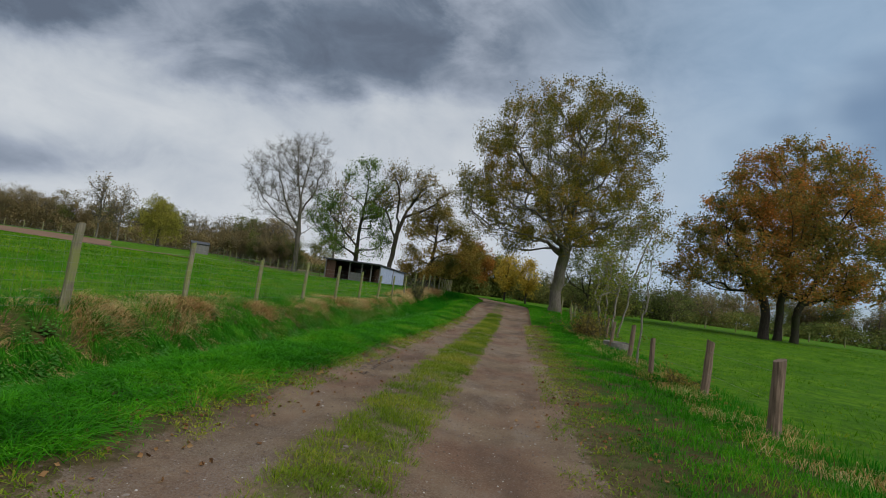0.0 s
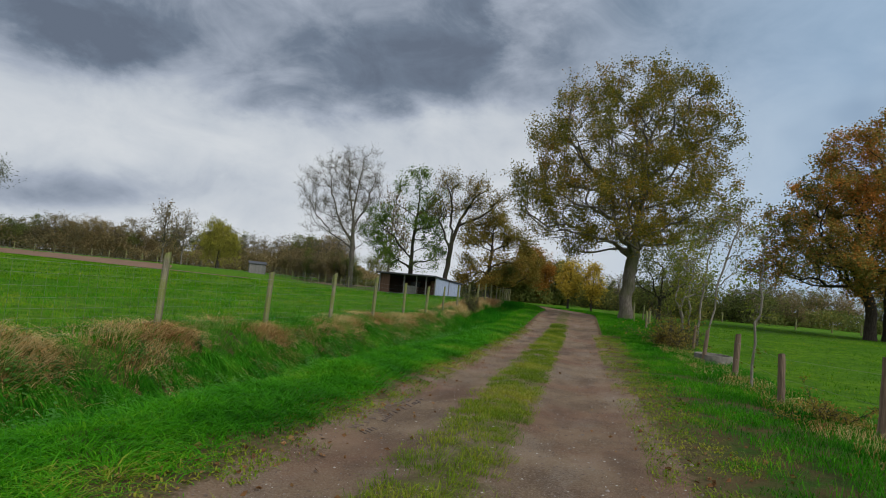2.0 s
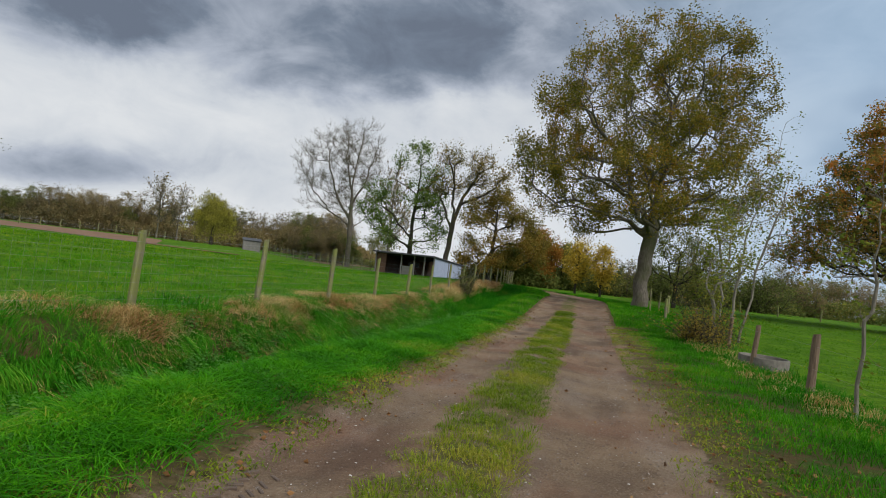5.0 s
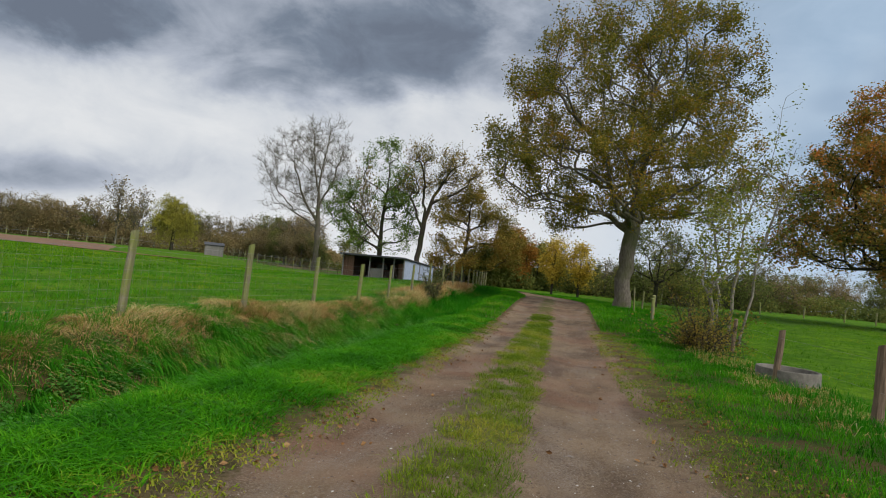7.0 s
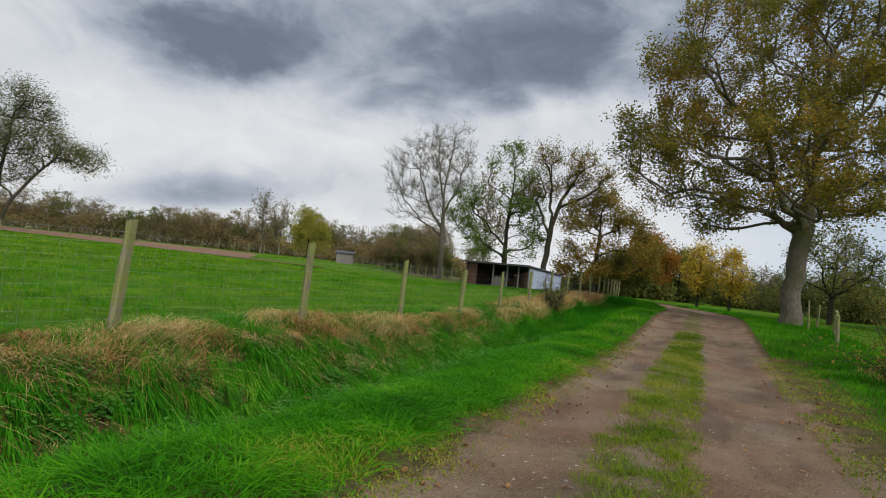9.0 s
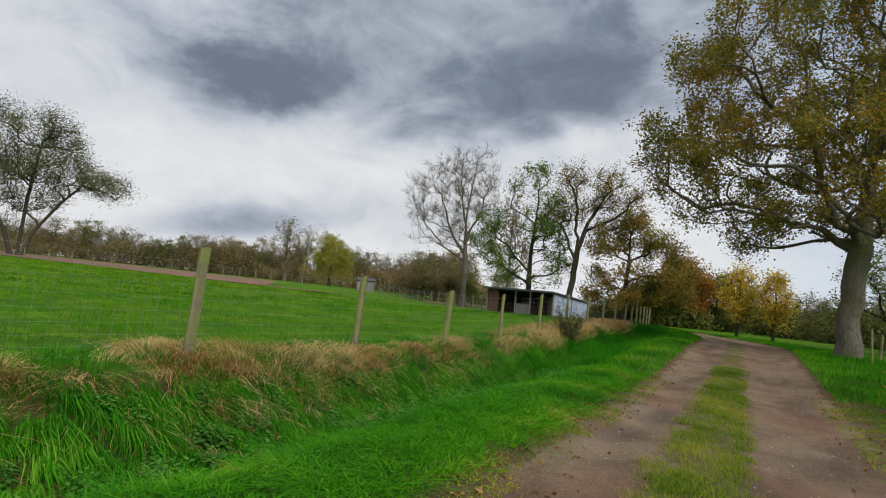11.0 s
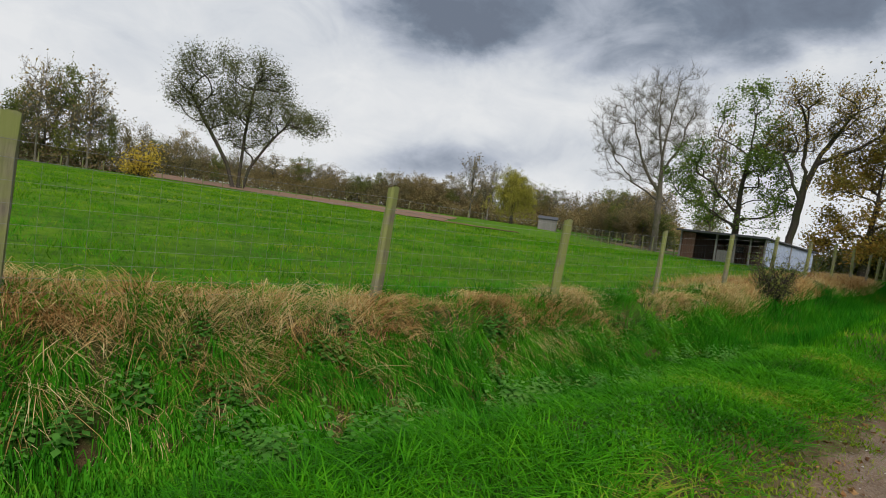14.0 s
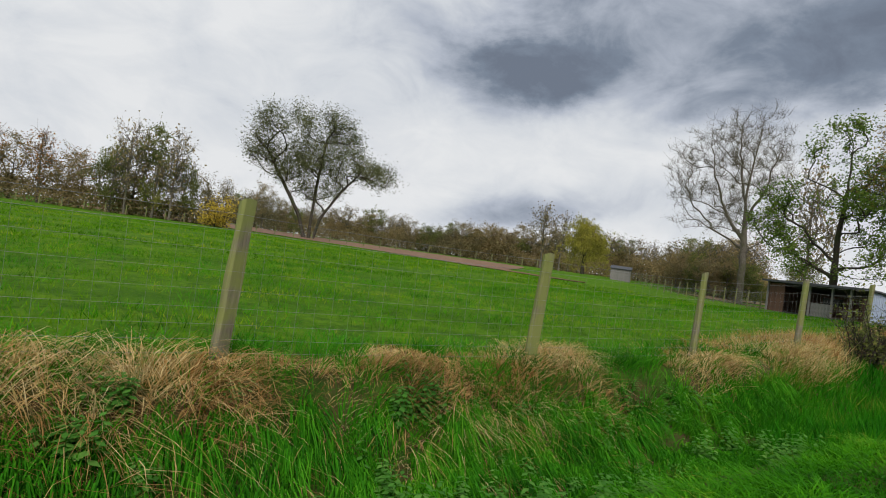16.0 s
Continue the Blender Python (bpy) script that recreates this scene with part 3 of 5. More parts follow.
def clumps(seed, rows, depth, gap, size, flat=0.55, mid=0.0):
    """Leafy masses spread evenly through a crown; rows: height, reach to the west and reach to the east."""
    r = np.random.default_rng(seed)
    zs, lo, hi = np.array(rows, float).T
    out = []
    for _ in range(4000):
        z = r.uniform(zs[0], zs[-1])
        a, b = np.interp(z, zs, lo) + size * 0.6, np.interp(z, zs, hi) - size * 0.6
        if b - a < 0.2:
            a, b = (a + b) / 2 - 0.1, (a + b) / 2 + 0.1
        x = r.uniform(a, b)
        round_ = math.sqrt(max(0.05, 1 - ((x - (a + b) / 2) / max((b - a) / 2, 0.5)) ** 2))
        y = mid + r.uniform(-1, 1) * depth * round_ * min(1.0, (b - a) / (np.max(hi - lo) * 0.7))
        p = np.array((x, y, z))
        if all(np.linalg.norm((p - q[0]) * (1, 1, 1.35)) > gap for q in out):
            k = size * r.uniform(0.75, 1.25)
            out.append((p, (k, k, k * flat)))
    return out


def lumps(seed, places, size, depth, along=(1.0, 0.0), flat=0.6):
    """Leafy masses at given places (reach along a line, height)."""
    r = np.random.default_rng(seed)
    out = []
    for u, z in places:
        d, k = r.uniform(-depth, depth), size * r.uniform(0.8, 1.25)
        out.append((np.array((u * along[0] - d * along[1], u * along[1] + d * along[0], z)), (k, k, k * flat)))
    return out


def share_out(lines, blobs):
    """Gives each mass to the stem whose upper end leads to it."""
    heads = [np.array(line[-1], float) for line in lines]
    groups = [[] for _ in lines]
    for b in blobs:
        groups[int(np.argmin([np.linalg.norm(np.array(b[0]) - h) for h in heads]))].append(b)
    return [g or blobs for g in groups]


def make_tree(name, at, label, category, seed, trunk, blobs, targets, base_r, bark, leaf, leaves, size, spread=0.25, per=2, length=0.8,
              thin=0.006, limit=0.03, step=0.7, hang=0.0, droop=0.0, group="", multi=(), twig=0.012, up=0.25, ratio=0.6, shell=0.55, wander=0.25, bare=0.35, limbs=()):
    """A tree with a wood mesh and crowns of leaves; multi: further trunk lines from the same root."""
    base = empty(name, at)
    stem, wood, pts = [], [], []
    crowns = share_out([trunk, *multi], blobs)
    for k, line in enumerate([trunk, *multi]):
        nodes, parent, rad = grow(seed + 13 * k, line, crowns[k], max(6, int(targets * (1 + len(multi)) * len(crowns[k]) / sum(len(g) for g in crowns))), step, twig, bare, 0.5, wander, droop, shell, limbs if k == 0 else ())
        br = base_r * (1 if k == 0 else 0.8)
        extra, tp = twig_cloud(seed + 5 + k, nodes, rad, per, length, thin, limit, up, hang)
        big, small = wood_mesh(nodes, parent, rad, br)
        stem += big
        wood += small + list(extra)
        pts.append(tp)
    if stem:
        v, f = gather(stem)
        add_mesh("trunk", v, [f], bark, base, smooth=True)
    v, f = gather(wood)
    tagged(add_mesh("branchwork", v, [f], bark, base, smooth=True), kind="stuff")
    pts = np.concatenate(pts)
    if leaves:
        v, f = leaf_quads(seed + 9, pts, leaves, size, spread, ratio=ratio, hang=hang)
        add_mesh("crown", v, [f], leaf, base)
    return tagged(base, label, category, group)


def ground_at(x, y):
    return float(height(np.array([x]), np.array([y]))[0])


def on_ground(x, y, sink=0.05):
    return (x, y, ground_at(x, y) - sink)


make_tree("oak_tree", on_ground(2.75, 43.0, 0.1), "tall spreading oak with thinning olive and brown autumn leaves", "tree", 3,
          [(0, 0, 0), (0.0, 0, 2.2), (0.25, 0, 4.3), (0.4, 0, 6.0), (0.6, 0.1, 8.0), (0.5, 0, 10.2), (0.9, 0, 12.4), (1.6, 0, 14.4), (1.9, 0, 16.0)],
          clumps(4, [(4.8, -5.0, 3.4), (5.8, -7.2, 6.6), (7.0, -8.5, 7.6), (8.6, -8.6, 6.4), (10.0, -7.2, 5.9), (11.4, -7.6, 6.3), (12.8, -6.9, 5.9), (14.0, -6.2, 5.5), (15.0, -5.4, 4.8), (15.8, -2.4, 4.0), (16.5, 0.4, 2.8)], 6.0, 1.8, 1.35),
          1050, 0.40, BARK_OAK, L_OAK, 125000, 0.12, 0.17, shell=0.3, per=3, length=0.6, twig=0.0125, step=0.55, bare=0.3, thin=0.005,
          limbs=([(0.25, 0, 4.3), (-1.6, 0.3, 5.1), (-3.7, 0.5, 6.1), (-5.4, 0.5, 5.9), (-6.8, 0.5, 6.5)], [(0.25, 0, 4.3), (-0.9, -0.4, 6.0), (-1.5, -0.6, 8.0), (-2.5, -0.8, 9.3), (-4.3, -0.8, 11.4), (-5.2, -0.8, 13.6)],
                 [(0.5, 0, 7.2), (2.0, -0.3, 7.7), (3.5, -0.5, 7.9), (5.6, -0.6, 8.2)], [(0.3, 0, 5.4), (1.5, 0.5, 6.6), (3.3, 0.8, 7.0), (6.0, 0.8, 6.9)], [(0.6, 0, 9.0), (2.4, 0.4, 11.0), (4.2, 0.5, 13.2)],
                 [(0.4, 0, 6.0), (0.4, -2.0, 8.5), (0.2, -3.5, 11)], [(0.4, 0, 6.6), (-0.2, 2.2, 9), (0, 3.6, 12)], [(-1.5, -0.6, 8.0), (-3.6, 0.8, 8.7), (-6.2, 1.0, 9.4)],
                 [(-1.5, -0.6, 8.0), (-1.2, 0.4, 9.6), (-1.8, 0.6, 11.6), (-2.2, 0.4, 14.0)], [(0.25, 0, 4.4), (-0.6, -1.8, 5.6), (-2.0, -3.4, 6.6)]))

make_tree("red_oak_tree", on_ground(21.6, 52.0, 0.1), "broad group of oak stems with rust-red autumn leaves in the meadow", "tree", 11,
          [(-1.1, 0, 0), (-1.1, 0, 2.6), (-2.6, 0, 5.5), (-5.2, 0, 8)],
          clumps(12, [(3.9, -8.2, 7.2), (4.9, -9.6, 8.6), (7.0, -8.8, 9.2), (9.0, -8.2, 9.0), (11.2, -6.9, 8.4), (13.2, -5.7, 7.4), (14.6, -4.6, 6.2), (15.6, -3.2, 4.8), (16.2, -2.0, 2.0)], 7.0, 2.0, 1.45),
          330, 0.36, BARK_DARK, L_RED, 110000, 0.18, 0.18, per=4, length=0.8, twig=0.013, limit=0.03, step=0.65, shell=0.3,
          multi=([(0.1, 0.3, 0), (0.1, 0.3, 3.0), (0.2, 0, 7), (0.3, 0, 11.5)], [(1.2, -0.2, 0), (1.3, 0, 2.8), (2.8, 0, 6), (5.2, 0, 9)]))

make_tree("bare_tree", on_ground(-34.3, 86.5), "tall leafless ash with fine pale twigs behind the paddock", "tree", 21,
          [(0.2, 0, 0), (0.2, 0, 4), (-0.1, 0, 8), (-0.4, 0, 12), (0.2, 0, 17), (0.5, 0, 20)],
          clumps(22, [(8.5, -7.0, 3.0), (10.5, -8.6, 4.2), (14.0, -10.0, 4.6), (17.2, -8.8, 4.4), (19.0, -6.0, 3.6), (20.6, -4.4, 2.2), (21.4, -1.2, 1.4)], 5.0, 1.6, 1.5, 0.9), 640, 0.36, BARK_TWIG, L_BROWN, 0, 0.2, per=7, length=1.0, thin=0.0085, limit=0.05, twig=0.0125, up=0.9, step=0.9, wander=0.12,
          limbs=([(-0.3, 0, 7), (-2.2, 0, 9.5), (-4.2, 0, 14), (-5.2, 0, 18.5)], [(-0.1, 0, 6), (-3.5, 0, 8.0), (-6.2, 0, 10.5), (-8.6, 0, 14.0)], [(-0.4, 0, 9), (1.6, 0, 12.5), (2.8, 0, 17.5)], [(-0.4, 0, 10), (-1.6, 1, 14), (-2.4, 1, 19.5)],
                 [(0.1, 0, 5), (2.2, 0, 7.4), (4.0, 0, 9.6)]))

make_tree("green_tree", on_ground(-22.8, 79.0), "slender tree with patchy fresh green leaves behind the shelter", "tree", 31,
          [(0.3, 0, 0), (0.3, 0, 3.5), (0.2, 0, 7), (0.5, 0, 11), (0.5, 0, 15)],
          lumps(32, [(0.4, 15.6), (-1.2, 14.2), (1.8, 13.8), (0.0, 12.2), (2.6, 11.4), (-2.4, 11.2), (0.8, 10.0), (-5.0, 10.6), (-6.3, 9.0), (-4.2, 9.2), (-3.8, 6.4), (-2.4, 4.4), (2.6, 7.6), (3.9, 5.8), (2.6, 4.2), (-5.4, 7.4), (3.4, 9.2)], 1.75, 2.4),
          210, 0.30, BARK_DARK, L_GREEN, 15000, 0.2, 0.26, per=3, length=0.9, thin=0.010, limit=0.05, twig=0.02, wander=0.3,
          limbs=([(0.2, 0, 5.2), (-2.2, 0, 7.0), (-4.4, 0, 9.4)], [(0.3, 0, 4.0), (2.0, 0, 4.6), (3.6, 0, 5.4)], [(0.3, 0, 3.6), (-1.8, 0, 4.6), (-4.0, 0, 6.0)]))

make_tree("ash_tree", on_ground(-16.5, 76.0), "forked tree with thin brown upper leaves behind the shelter", "tree", 41,
          [(-0.7, 0, 0), (-0.4, 0, 3.5), (-0.1, 0, 7.0), (0.8, 0, 10.0), (2.4, 0, 13)],
          lumps(42, [(-3.2, 10.8), (-2.4, 12.8), (-0.6, 14.4), (1.2, 13.8), (3.0, 14.6), (4.4, 13.0), (2.2, 12.2), (0.6, 11.4), (4.8, 10.8), (3.2, 10.2), (5.4, 12.0), (-1.4, 11.2)], 1.4, 2.4),
          190, 0.30, BARK_DARK, L_BROWN, 7000, 0.18, 0.24, per=4, length=1.1, thin=0.010, limit=0.05, twig=0.02, up=0.5,
          limbs=([(-0.2, 0, 6.6), (-1.6, 0, 9.0), (-3.0, 0, 11.4)], [(-0.1, 0, 7.2), (-0.4, 0, 10.0), (-0.6, 0, 13.6)], [(0.6, 0, 9.6), (3.0, 0, 10.4), (4.8, 0, 11.6)]))

make_tree("brown_tree", on_ground(-11.6, 76.5), "dense tree with olive brown autumn leaves", "tree", 51,
          [(0, 0, 0), (0, 0, 3), (0.2, 0, 6), (0.2, 0, 9)],
          lumps(52, [(-2.2, 9.0), (0.0, 10.2), (2.0, 9.0), (3.8, 7.4), (4.9, 5.4), (1.0, 7.6), (-1.5, 6.9), (-3.0, 4.6), (0.5, 5.0), (3.0, 4.6), (2.2, 2.6), (-1.0, 2.8), (-3.2, 7.4), (5.2, 3.4), (-3.0, 2.4)], 1.6, 2.2),
          150, 0.3, BARK_DARK, L_BROWN, 24000, 0.20, 0.32, per=3, length=1.0, thin=0.010, limit=0.05, twig=0.02)

for k, (x, y, h, w) in enumerate([(-7.2, 82.5, 7.2, 3.6), (-3.6, 86, 6.0, 3.2), (-9.8, 80.0, 4.6, 2.6)]):
    make_tree("orange_tree" if k == 0 else "round_tree", on_ground(x, y), "low tree with orange brown autumn leaves" if k == 0 else "low rounded tree with dull green leaves", "tree", 61 + k,
              [(0, 0, 0), (0, 0, h * 0.3), (0.1, 0, h * 0.8)], [((0, 0, h * 0.58), (w, w, h * 0.42))], 70, 0.16, BARK_DARK, L_ORANGE if k == 0 else L_HEDGE, 15000, 0.22, 0.35, per=2, thin=0.01, limit=0.05)

for k, (x, y, h) in enumerate([(-1.25, 62.0, 5.3), (0.95, 61.0, 4.8)]):
    make_tree("yellow_tree", on_ground(x, y), "young tree with golden yellow autumn leaves", "tree", 71 + k,
              [(0, 0, 0), (0, 0, 1.3), (0.1, 0, h * 0.9)], [((0, 0, h * 0.58), (1.0, 1.0, h * 0.36))], 90, 0.09, BARK_DARK, L_YELLOW, 3600, 0.16, 0.18, per=2, length=0.6, thin=0.007, limit=0.03, step=0.5, group="young yellow trees")

make_tree("hawthorn_tree", on_ground(6.6, 57.5), "small dense tree with dark olive leaves", "tree", 81,
          [(0, 0, 0), (0, 0, 1.8), (0.2, 0, 4.5)], [((0, 0, 4.2), (2.6, 2.6, 2.3))], 100, 0.15, BARK_DARK, L_HEDGE, 3800, 0.15, 0.22, per=3, length=0.7, thin=0.007, limit=0.035, step=0.5)

make_tree("willow_tree", on_ground(-89.0, 60.0), "large open-crowned willow with several stems and sparse grey-green leaves", "tree", 91,
          [(-0.2, -0.5, 0), (-0.7, -1.5, 3.4), (-1.8, -4.2, 8.0), (-3.2, -7.0, 13)],
          lumps(92, [(-9.8, 13.4), (-8.4, 15.0), (-7.4, 17.0), (-5.6, 16.0), (-4.6, 18.6), (-2.6, 17.0), (-5.8, 12.6), (-7.6, 11.6), (-3.8, 14.0), (-1.2, 15.0), (-1.0, 12.2), (0.4, 17.4), (1.8, 19.0), (3.6, 17.2), (2.4, 15.0), (5.2, 15.6),
                     (6.4, 14.0), (4.4, 12.6), (2.0, 12.0), (7.2, 12.0), (8.8, 11.6), (10.0, 10.8), (6.0, 10.2), (4.4, 9.6), (-3.6, 10.2), (0.4, 9.6), (-3.0, 19.2), (3.0, 18.8), (-8.8, 12.2), (-2.6, 8.2), (2.6, 8.4), (-5.0, 9.8), (0.2, 7.6), (-1.6, 10.6), (3.0, 10.4), (0.6, 13.4), (-2.4, 12.4)], 1.9, 3.4, (0.42, 0.91), 0.8),
          260, 0.28, BARK_DARK, L_WILLOW, 36000, 0.30, 0.5, per=2, length=1.4, thin=0.009, limit=0.06, twig=0.022, step=1.0, up=0.7, ratio=0.35, wander=0.2,
          multi=([(0.1, 0.2, 0), (0.1, 0.2, 3), (0.1, 0.4, 8), (0.4, 1.0, 16)], [(0.3, 0.8, 0), (0.6, 1.4, 3.2), (1.7, 3.6, 7.5), (3.0, 6.4, 11.5)]),
          limbs=())

make_tree("weeping_willow", on_ground(-61.0, 92.5), "rounded weeping willow with yellow-green hanging leaves", "tree", 101,
          [(0, 0, 0), (0, 0, 2.6), (0, 0, 5.4)], lumps(102, [(0.2, 6.8), (-1.2, 6.2), (1.4, 6.0), (-2.0, 5.0), (2.2, 4.8), (-0.6, 5.2), (1.0, 4.8), (-0.8, 7.6), (1.0, 7.4)], 0.9, 1.2, (0.87, 0.5), 0.8),
          110, 0.26, BARK_DARK, L_WEEP, 13000, 0.30, 0.2, per=4, length=1.9, thin=0.008, limit=0.06, hang=1.5, up=-0.7, ratio=0.28)

# saplings and shrub by the meadow fence
SAPLING = dict(bark=BARK_GREY, leaf=L_SAP, step=0.4)
make_tree("sapling", on_ground(4.9, 30.6), "slim multi-stemmed ash sapling with sparse yellow-green leaves", "tree", 111,
          [(0, 0, 0), (0.1, 0, 2.0), (0.3, 0, 4.2), (0.9, 0, 6.2), (1.2, 0, 8.2)],
          [((0.2, 0, 3.8), (1.3, 1.2, 1.8)), ((1.2, 0, 5.0), (1.2, 1, 2.4)), ((-0.7, 0, 4.2), (0.9, 0.9, 2.0))], 22, 0.05, BARK_PALE, L_SAP, 1300, 0.085, 0.14, per=1, length=0.6, thin=0.004, limit=0.02, step=0.4, twig=0.008, up=0.9,
          multi=([(-0.25, 0.1, 0), (-0.4, 0.1, 2.4), (-0.9, 0.1, 5.2)], [(0.3, -0.1, 0), (0.8, 0, 3), (1.6, 0, 6.5)]))
make_tree("sapling", on_ground(4.2, 29.0), "crooked pale-stemmed sapling with few leaves in the hedge", "tree", 121,
          [(0, 0, 0), (-0.3, 0, 1.6), (0.1, 0, 3.0), (0.1, 0, 4.6)], [((0, 0, 3.0), (1.0, 1.0, 1.5))], 34, 0.06, BARK_PALE, L_SAP, 2400, 0.085, 0.15, per=1, length=0.55, thin=0.004, limit=0.02, step=0.4, twig=0.009, up=0.6)
make_tree("sapling", on_ground(3.35, 16.2), "thin young tree with sparse leaves beside the fence posts", "tree", 131,
          [(0, 0, 0), (0.02, 0, 1.0), (0.04, 0, 2.2), (0.05, 0, 3.6)], [((0, 0, 2.4), (0.5, 0.5, 1.1))], 14, 0.024, BARK_PALE, L_SAP, 170, 0.08, 0.07, per=2, length=0.3, thin=0.0025, limit=0.02, step=0.25, twig=0.004, up=1.0, wander=0.1)


def make_bush(name, at, label, seed, radii, leaf, leaves, size, stems=40, bark=BARK_DARK, per=3, group="", thin=0.004):
    base = empty(name, at)
    r = np.random.default_rng(seed)
    wood, pts = [], []
    a = np.stack([r.normal(0, radii[0] * 0.3, stems), r.normal(0, radii[1] * 0.3, stems), np.zeros(stems)], 1)
    d = r.normal(0, 1, (stems, 3)) * np.array(radii) * 0.5
    b = a + d * 0.5 + np.array([0, 0, radii[2] * 0.6])
    c = a + d * 1.3 + np.array([0, 0, radii[2]]) * (0.9 + 0.5 * r.random((stems, 1)))
    w = np.full(stems, thin * 2.2)
    wood += [tubes(a, b, w * 1.4, w, 4), tubes(b, c, w, w * 0.4, 4)]
    nodes = np.concatenate([a + (b - a) * t for t in (0.5, 0.8)] + [b + (c - b) * t for t in (0.1, 0.35, 0.6, 0.85)])
    extra, tp = twig_cloud(seed + 1, nodes, np.zeros(len(nodes)), per, radii[2] * 0.45, thin, 1.0, 0.4)
    v, f = gather(wood + extra)
    add_mesh("stem", v, [f], bark, base)
    if leaves:
        v, f = leaf_quads(seed + 2, tp, leaves, size, size * 0.9)
        add_mesh("foliage", v, [f], leaf, base)
    return tagged(base, label, "shrub", group)


make_bush("bramble_shrub", on_ground(3.3, 27.2), "tangled brown bramble thicket round the saplings", 141, (0.8, 1.5, 0.62), L_BROWN, 2600, 0.07, 50, BARK_DARK)
make_bush("bramble_shrub", on_ground(3.9, 29.6), "twiggy leafless thicket beneath the pale saplings", 142, (0.8, 1.1, 0.8), L_SAP, 1800, 0.075, 45, BARK_DARK)
make_bush("bramble_shrub", on_ground(3.5, 12.6), "low brown bramble clump under the meadow fence", 143, (0.5, 0.9, 0.20), L_BROWN, 1500, 0.05, 26, BARK_DARK, thin=0.0025)
make_bush("fence_bush", on_ground(-6.1, 36.0), "dark green bush growing in the dead grass by the wire fence", 144, (0.5, 0.75, 0.5), L_HEDGE, 1700, 0.06, 46)

# ---- far woods ----


def far_tree(name, seed, kind, leaf, label):
    if kind == "bare":
        crown = clumps(seed, [(2.6, -1.6, 1.6), (4.4, -2.6, 2.4), (6.6, -2.4, 2.8), (8.4, -1.6, 1.4), (9.4, -0.6, 0.6)], 2.2, 1.2, 1.0, 0.9)
        return make_tree(name, (0, 0, -300), label, "tree", seed, [(0, 0, 0), (0, 0, 3), (0.2, 0, 8)], crown, 80, 0.13, BARK_TWIG, leaf, 900, 0.26, 0.3, per=4, length=1.0, thin=0.014, limit=0.08, twig=0.02, up=1.0, group="distant wood")
    if kind == "pine":
        return make_tree(name, (0, 0, -300), label, "tree", seed, [(0, 0, 0), (0, 0, 5), (0, 0, 9)], [((0, 0, 7.4), (2.4, 2.4, 1.7)), ((0.4, 0, 5.8), (2.2, 2.2, 1.0))], 50, 0.2, BARK_DARK, leaf, 2600, 0.5, 0.4, per=2, thin=0.015, limit=0.08, group="distant wood")
    crown = clumps(seed, [(1.2, -1.8, 2.0), (3.0, -2.7, 2.6), (5.4, -2.9, 2.8), (7.4, -2.0, 2.2), (9.0, -0.8, 0.8)], 2.5, 1.35, 1.0, 0.8)
    return make_tree(name, (0, 0, -300), label, "tree", seed, [(0, 0, 0), (0, 0, 2), (0.2, 0, 7)], crown, 60, 0.15, BARK_TWIG, leaf, 5600, 0.21, 0.28, per=2, length=0.9, thin=0.012, limit=0.08, twig=0.02, group="distant wood")


KINDS = {}
for k_, (name_, kind_, leaf_, label_) in {
    "bare": ("bare_tree", "bare", L_WOOD, "leafless grey-brown tree in the distant wood"),
    "brown": ("brown_tree", "leafy", L_WOOD, "brown autumn tree in the distant wood"),
    "olive": ("olive_tree", "leafy", L_HEDGE, "dull green tree in the distant wood"),
    "pine": ("pine_tree", "pine", L_PINE, "dark pine in the distant wood"),
    "red": ("reddish_tree", "bare", L_ORANGE, "reddish brown tree in the distant wood"),
}.items():
    KINDS[k_] = [far_tree(name_, 201 + 10 * len(KINDS) + i_, kind_, leaf_, label_) for i_ in range(1 if kind_ == "pine" else 2)]


def plant(kind, x, y, h, w=None):
    w = w or h
    m = pose(*on_ground(x, y, 0.2), 0, 0, random.uniform(0, 360)) @ Matrix.Diagonal((w / 9, w / 9, h / 9, 1))
    return copy_thing(random.choice(KINDS[kind]), m)


def wood_row(a, b, n, h, kinds, depth=10, jitter=0.25):
    """Trees along a line from a to b, several deep."""
    for i in range(n):
        t = (i + random.random()) / n
        x = a[0] + (b[0] - a[0]) * t + random.uniform(-depth, depth) * 0.5
        y = a[1] + (b[1] - a[1]) * t + random.uniform(0, depth)
        hh = h * random.uniform(1 - jitter, 1 + jitter)
        plant(random.choice(kinds), x, y, hh, hh * random.uniform(1.0, 1.5))


random.seed(5)
wood_row((-150, 62), (-118, 118), 38, 7.4, ["brown", "brown", "bare", "olive", "bare"])
wood_row((-122, 112), (-64, 128), 44, 7.8, ["bare", "brown", "bare", "brown", "olive"])
wood_row((-66, 122), (-48, 116), 20, 8.0, ["olive", "brown", "bare", "bare"])
wood_row((-50, 98), (-37, 97), 10, 5.0, ["olive", "olive", "brown"], 6)
wood_row((-13, 104), (16, 104), 22, 4.2, ["olive", "brown", "bare", "brown"], 8)
wood_row((8, 84), (34, 108), 22, 4.6, ["olive", "bare", "brown"], 9)
wood_row((30, 116), (110, 80), 44, 7.2, ["brown", "olive", "bare", "brown"], 12)
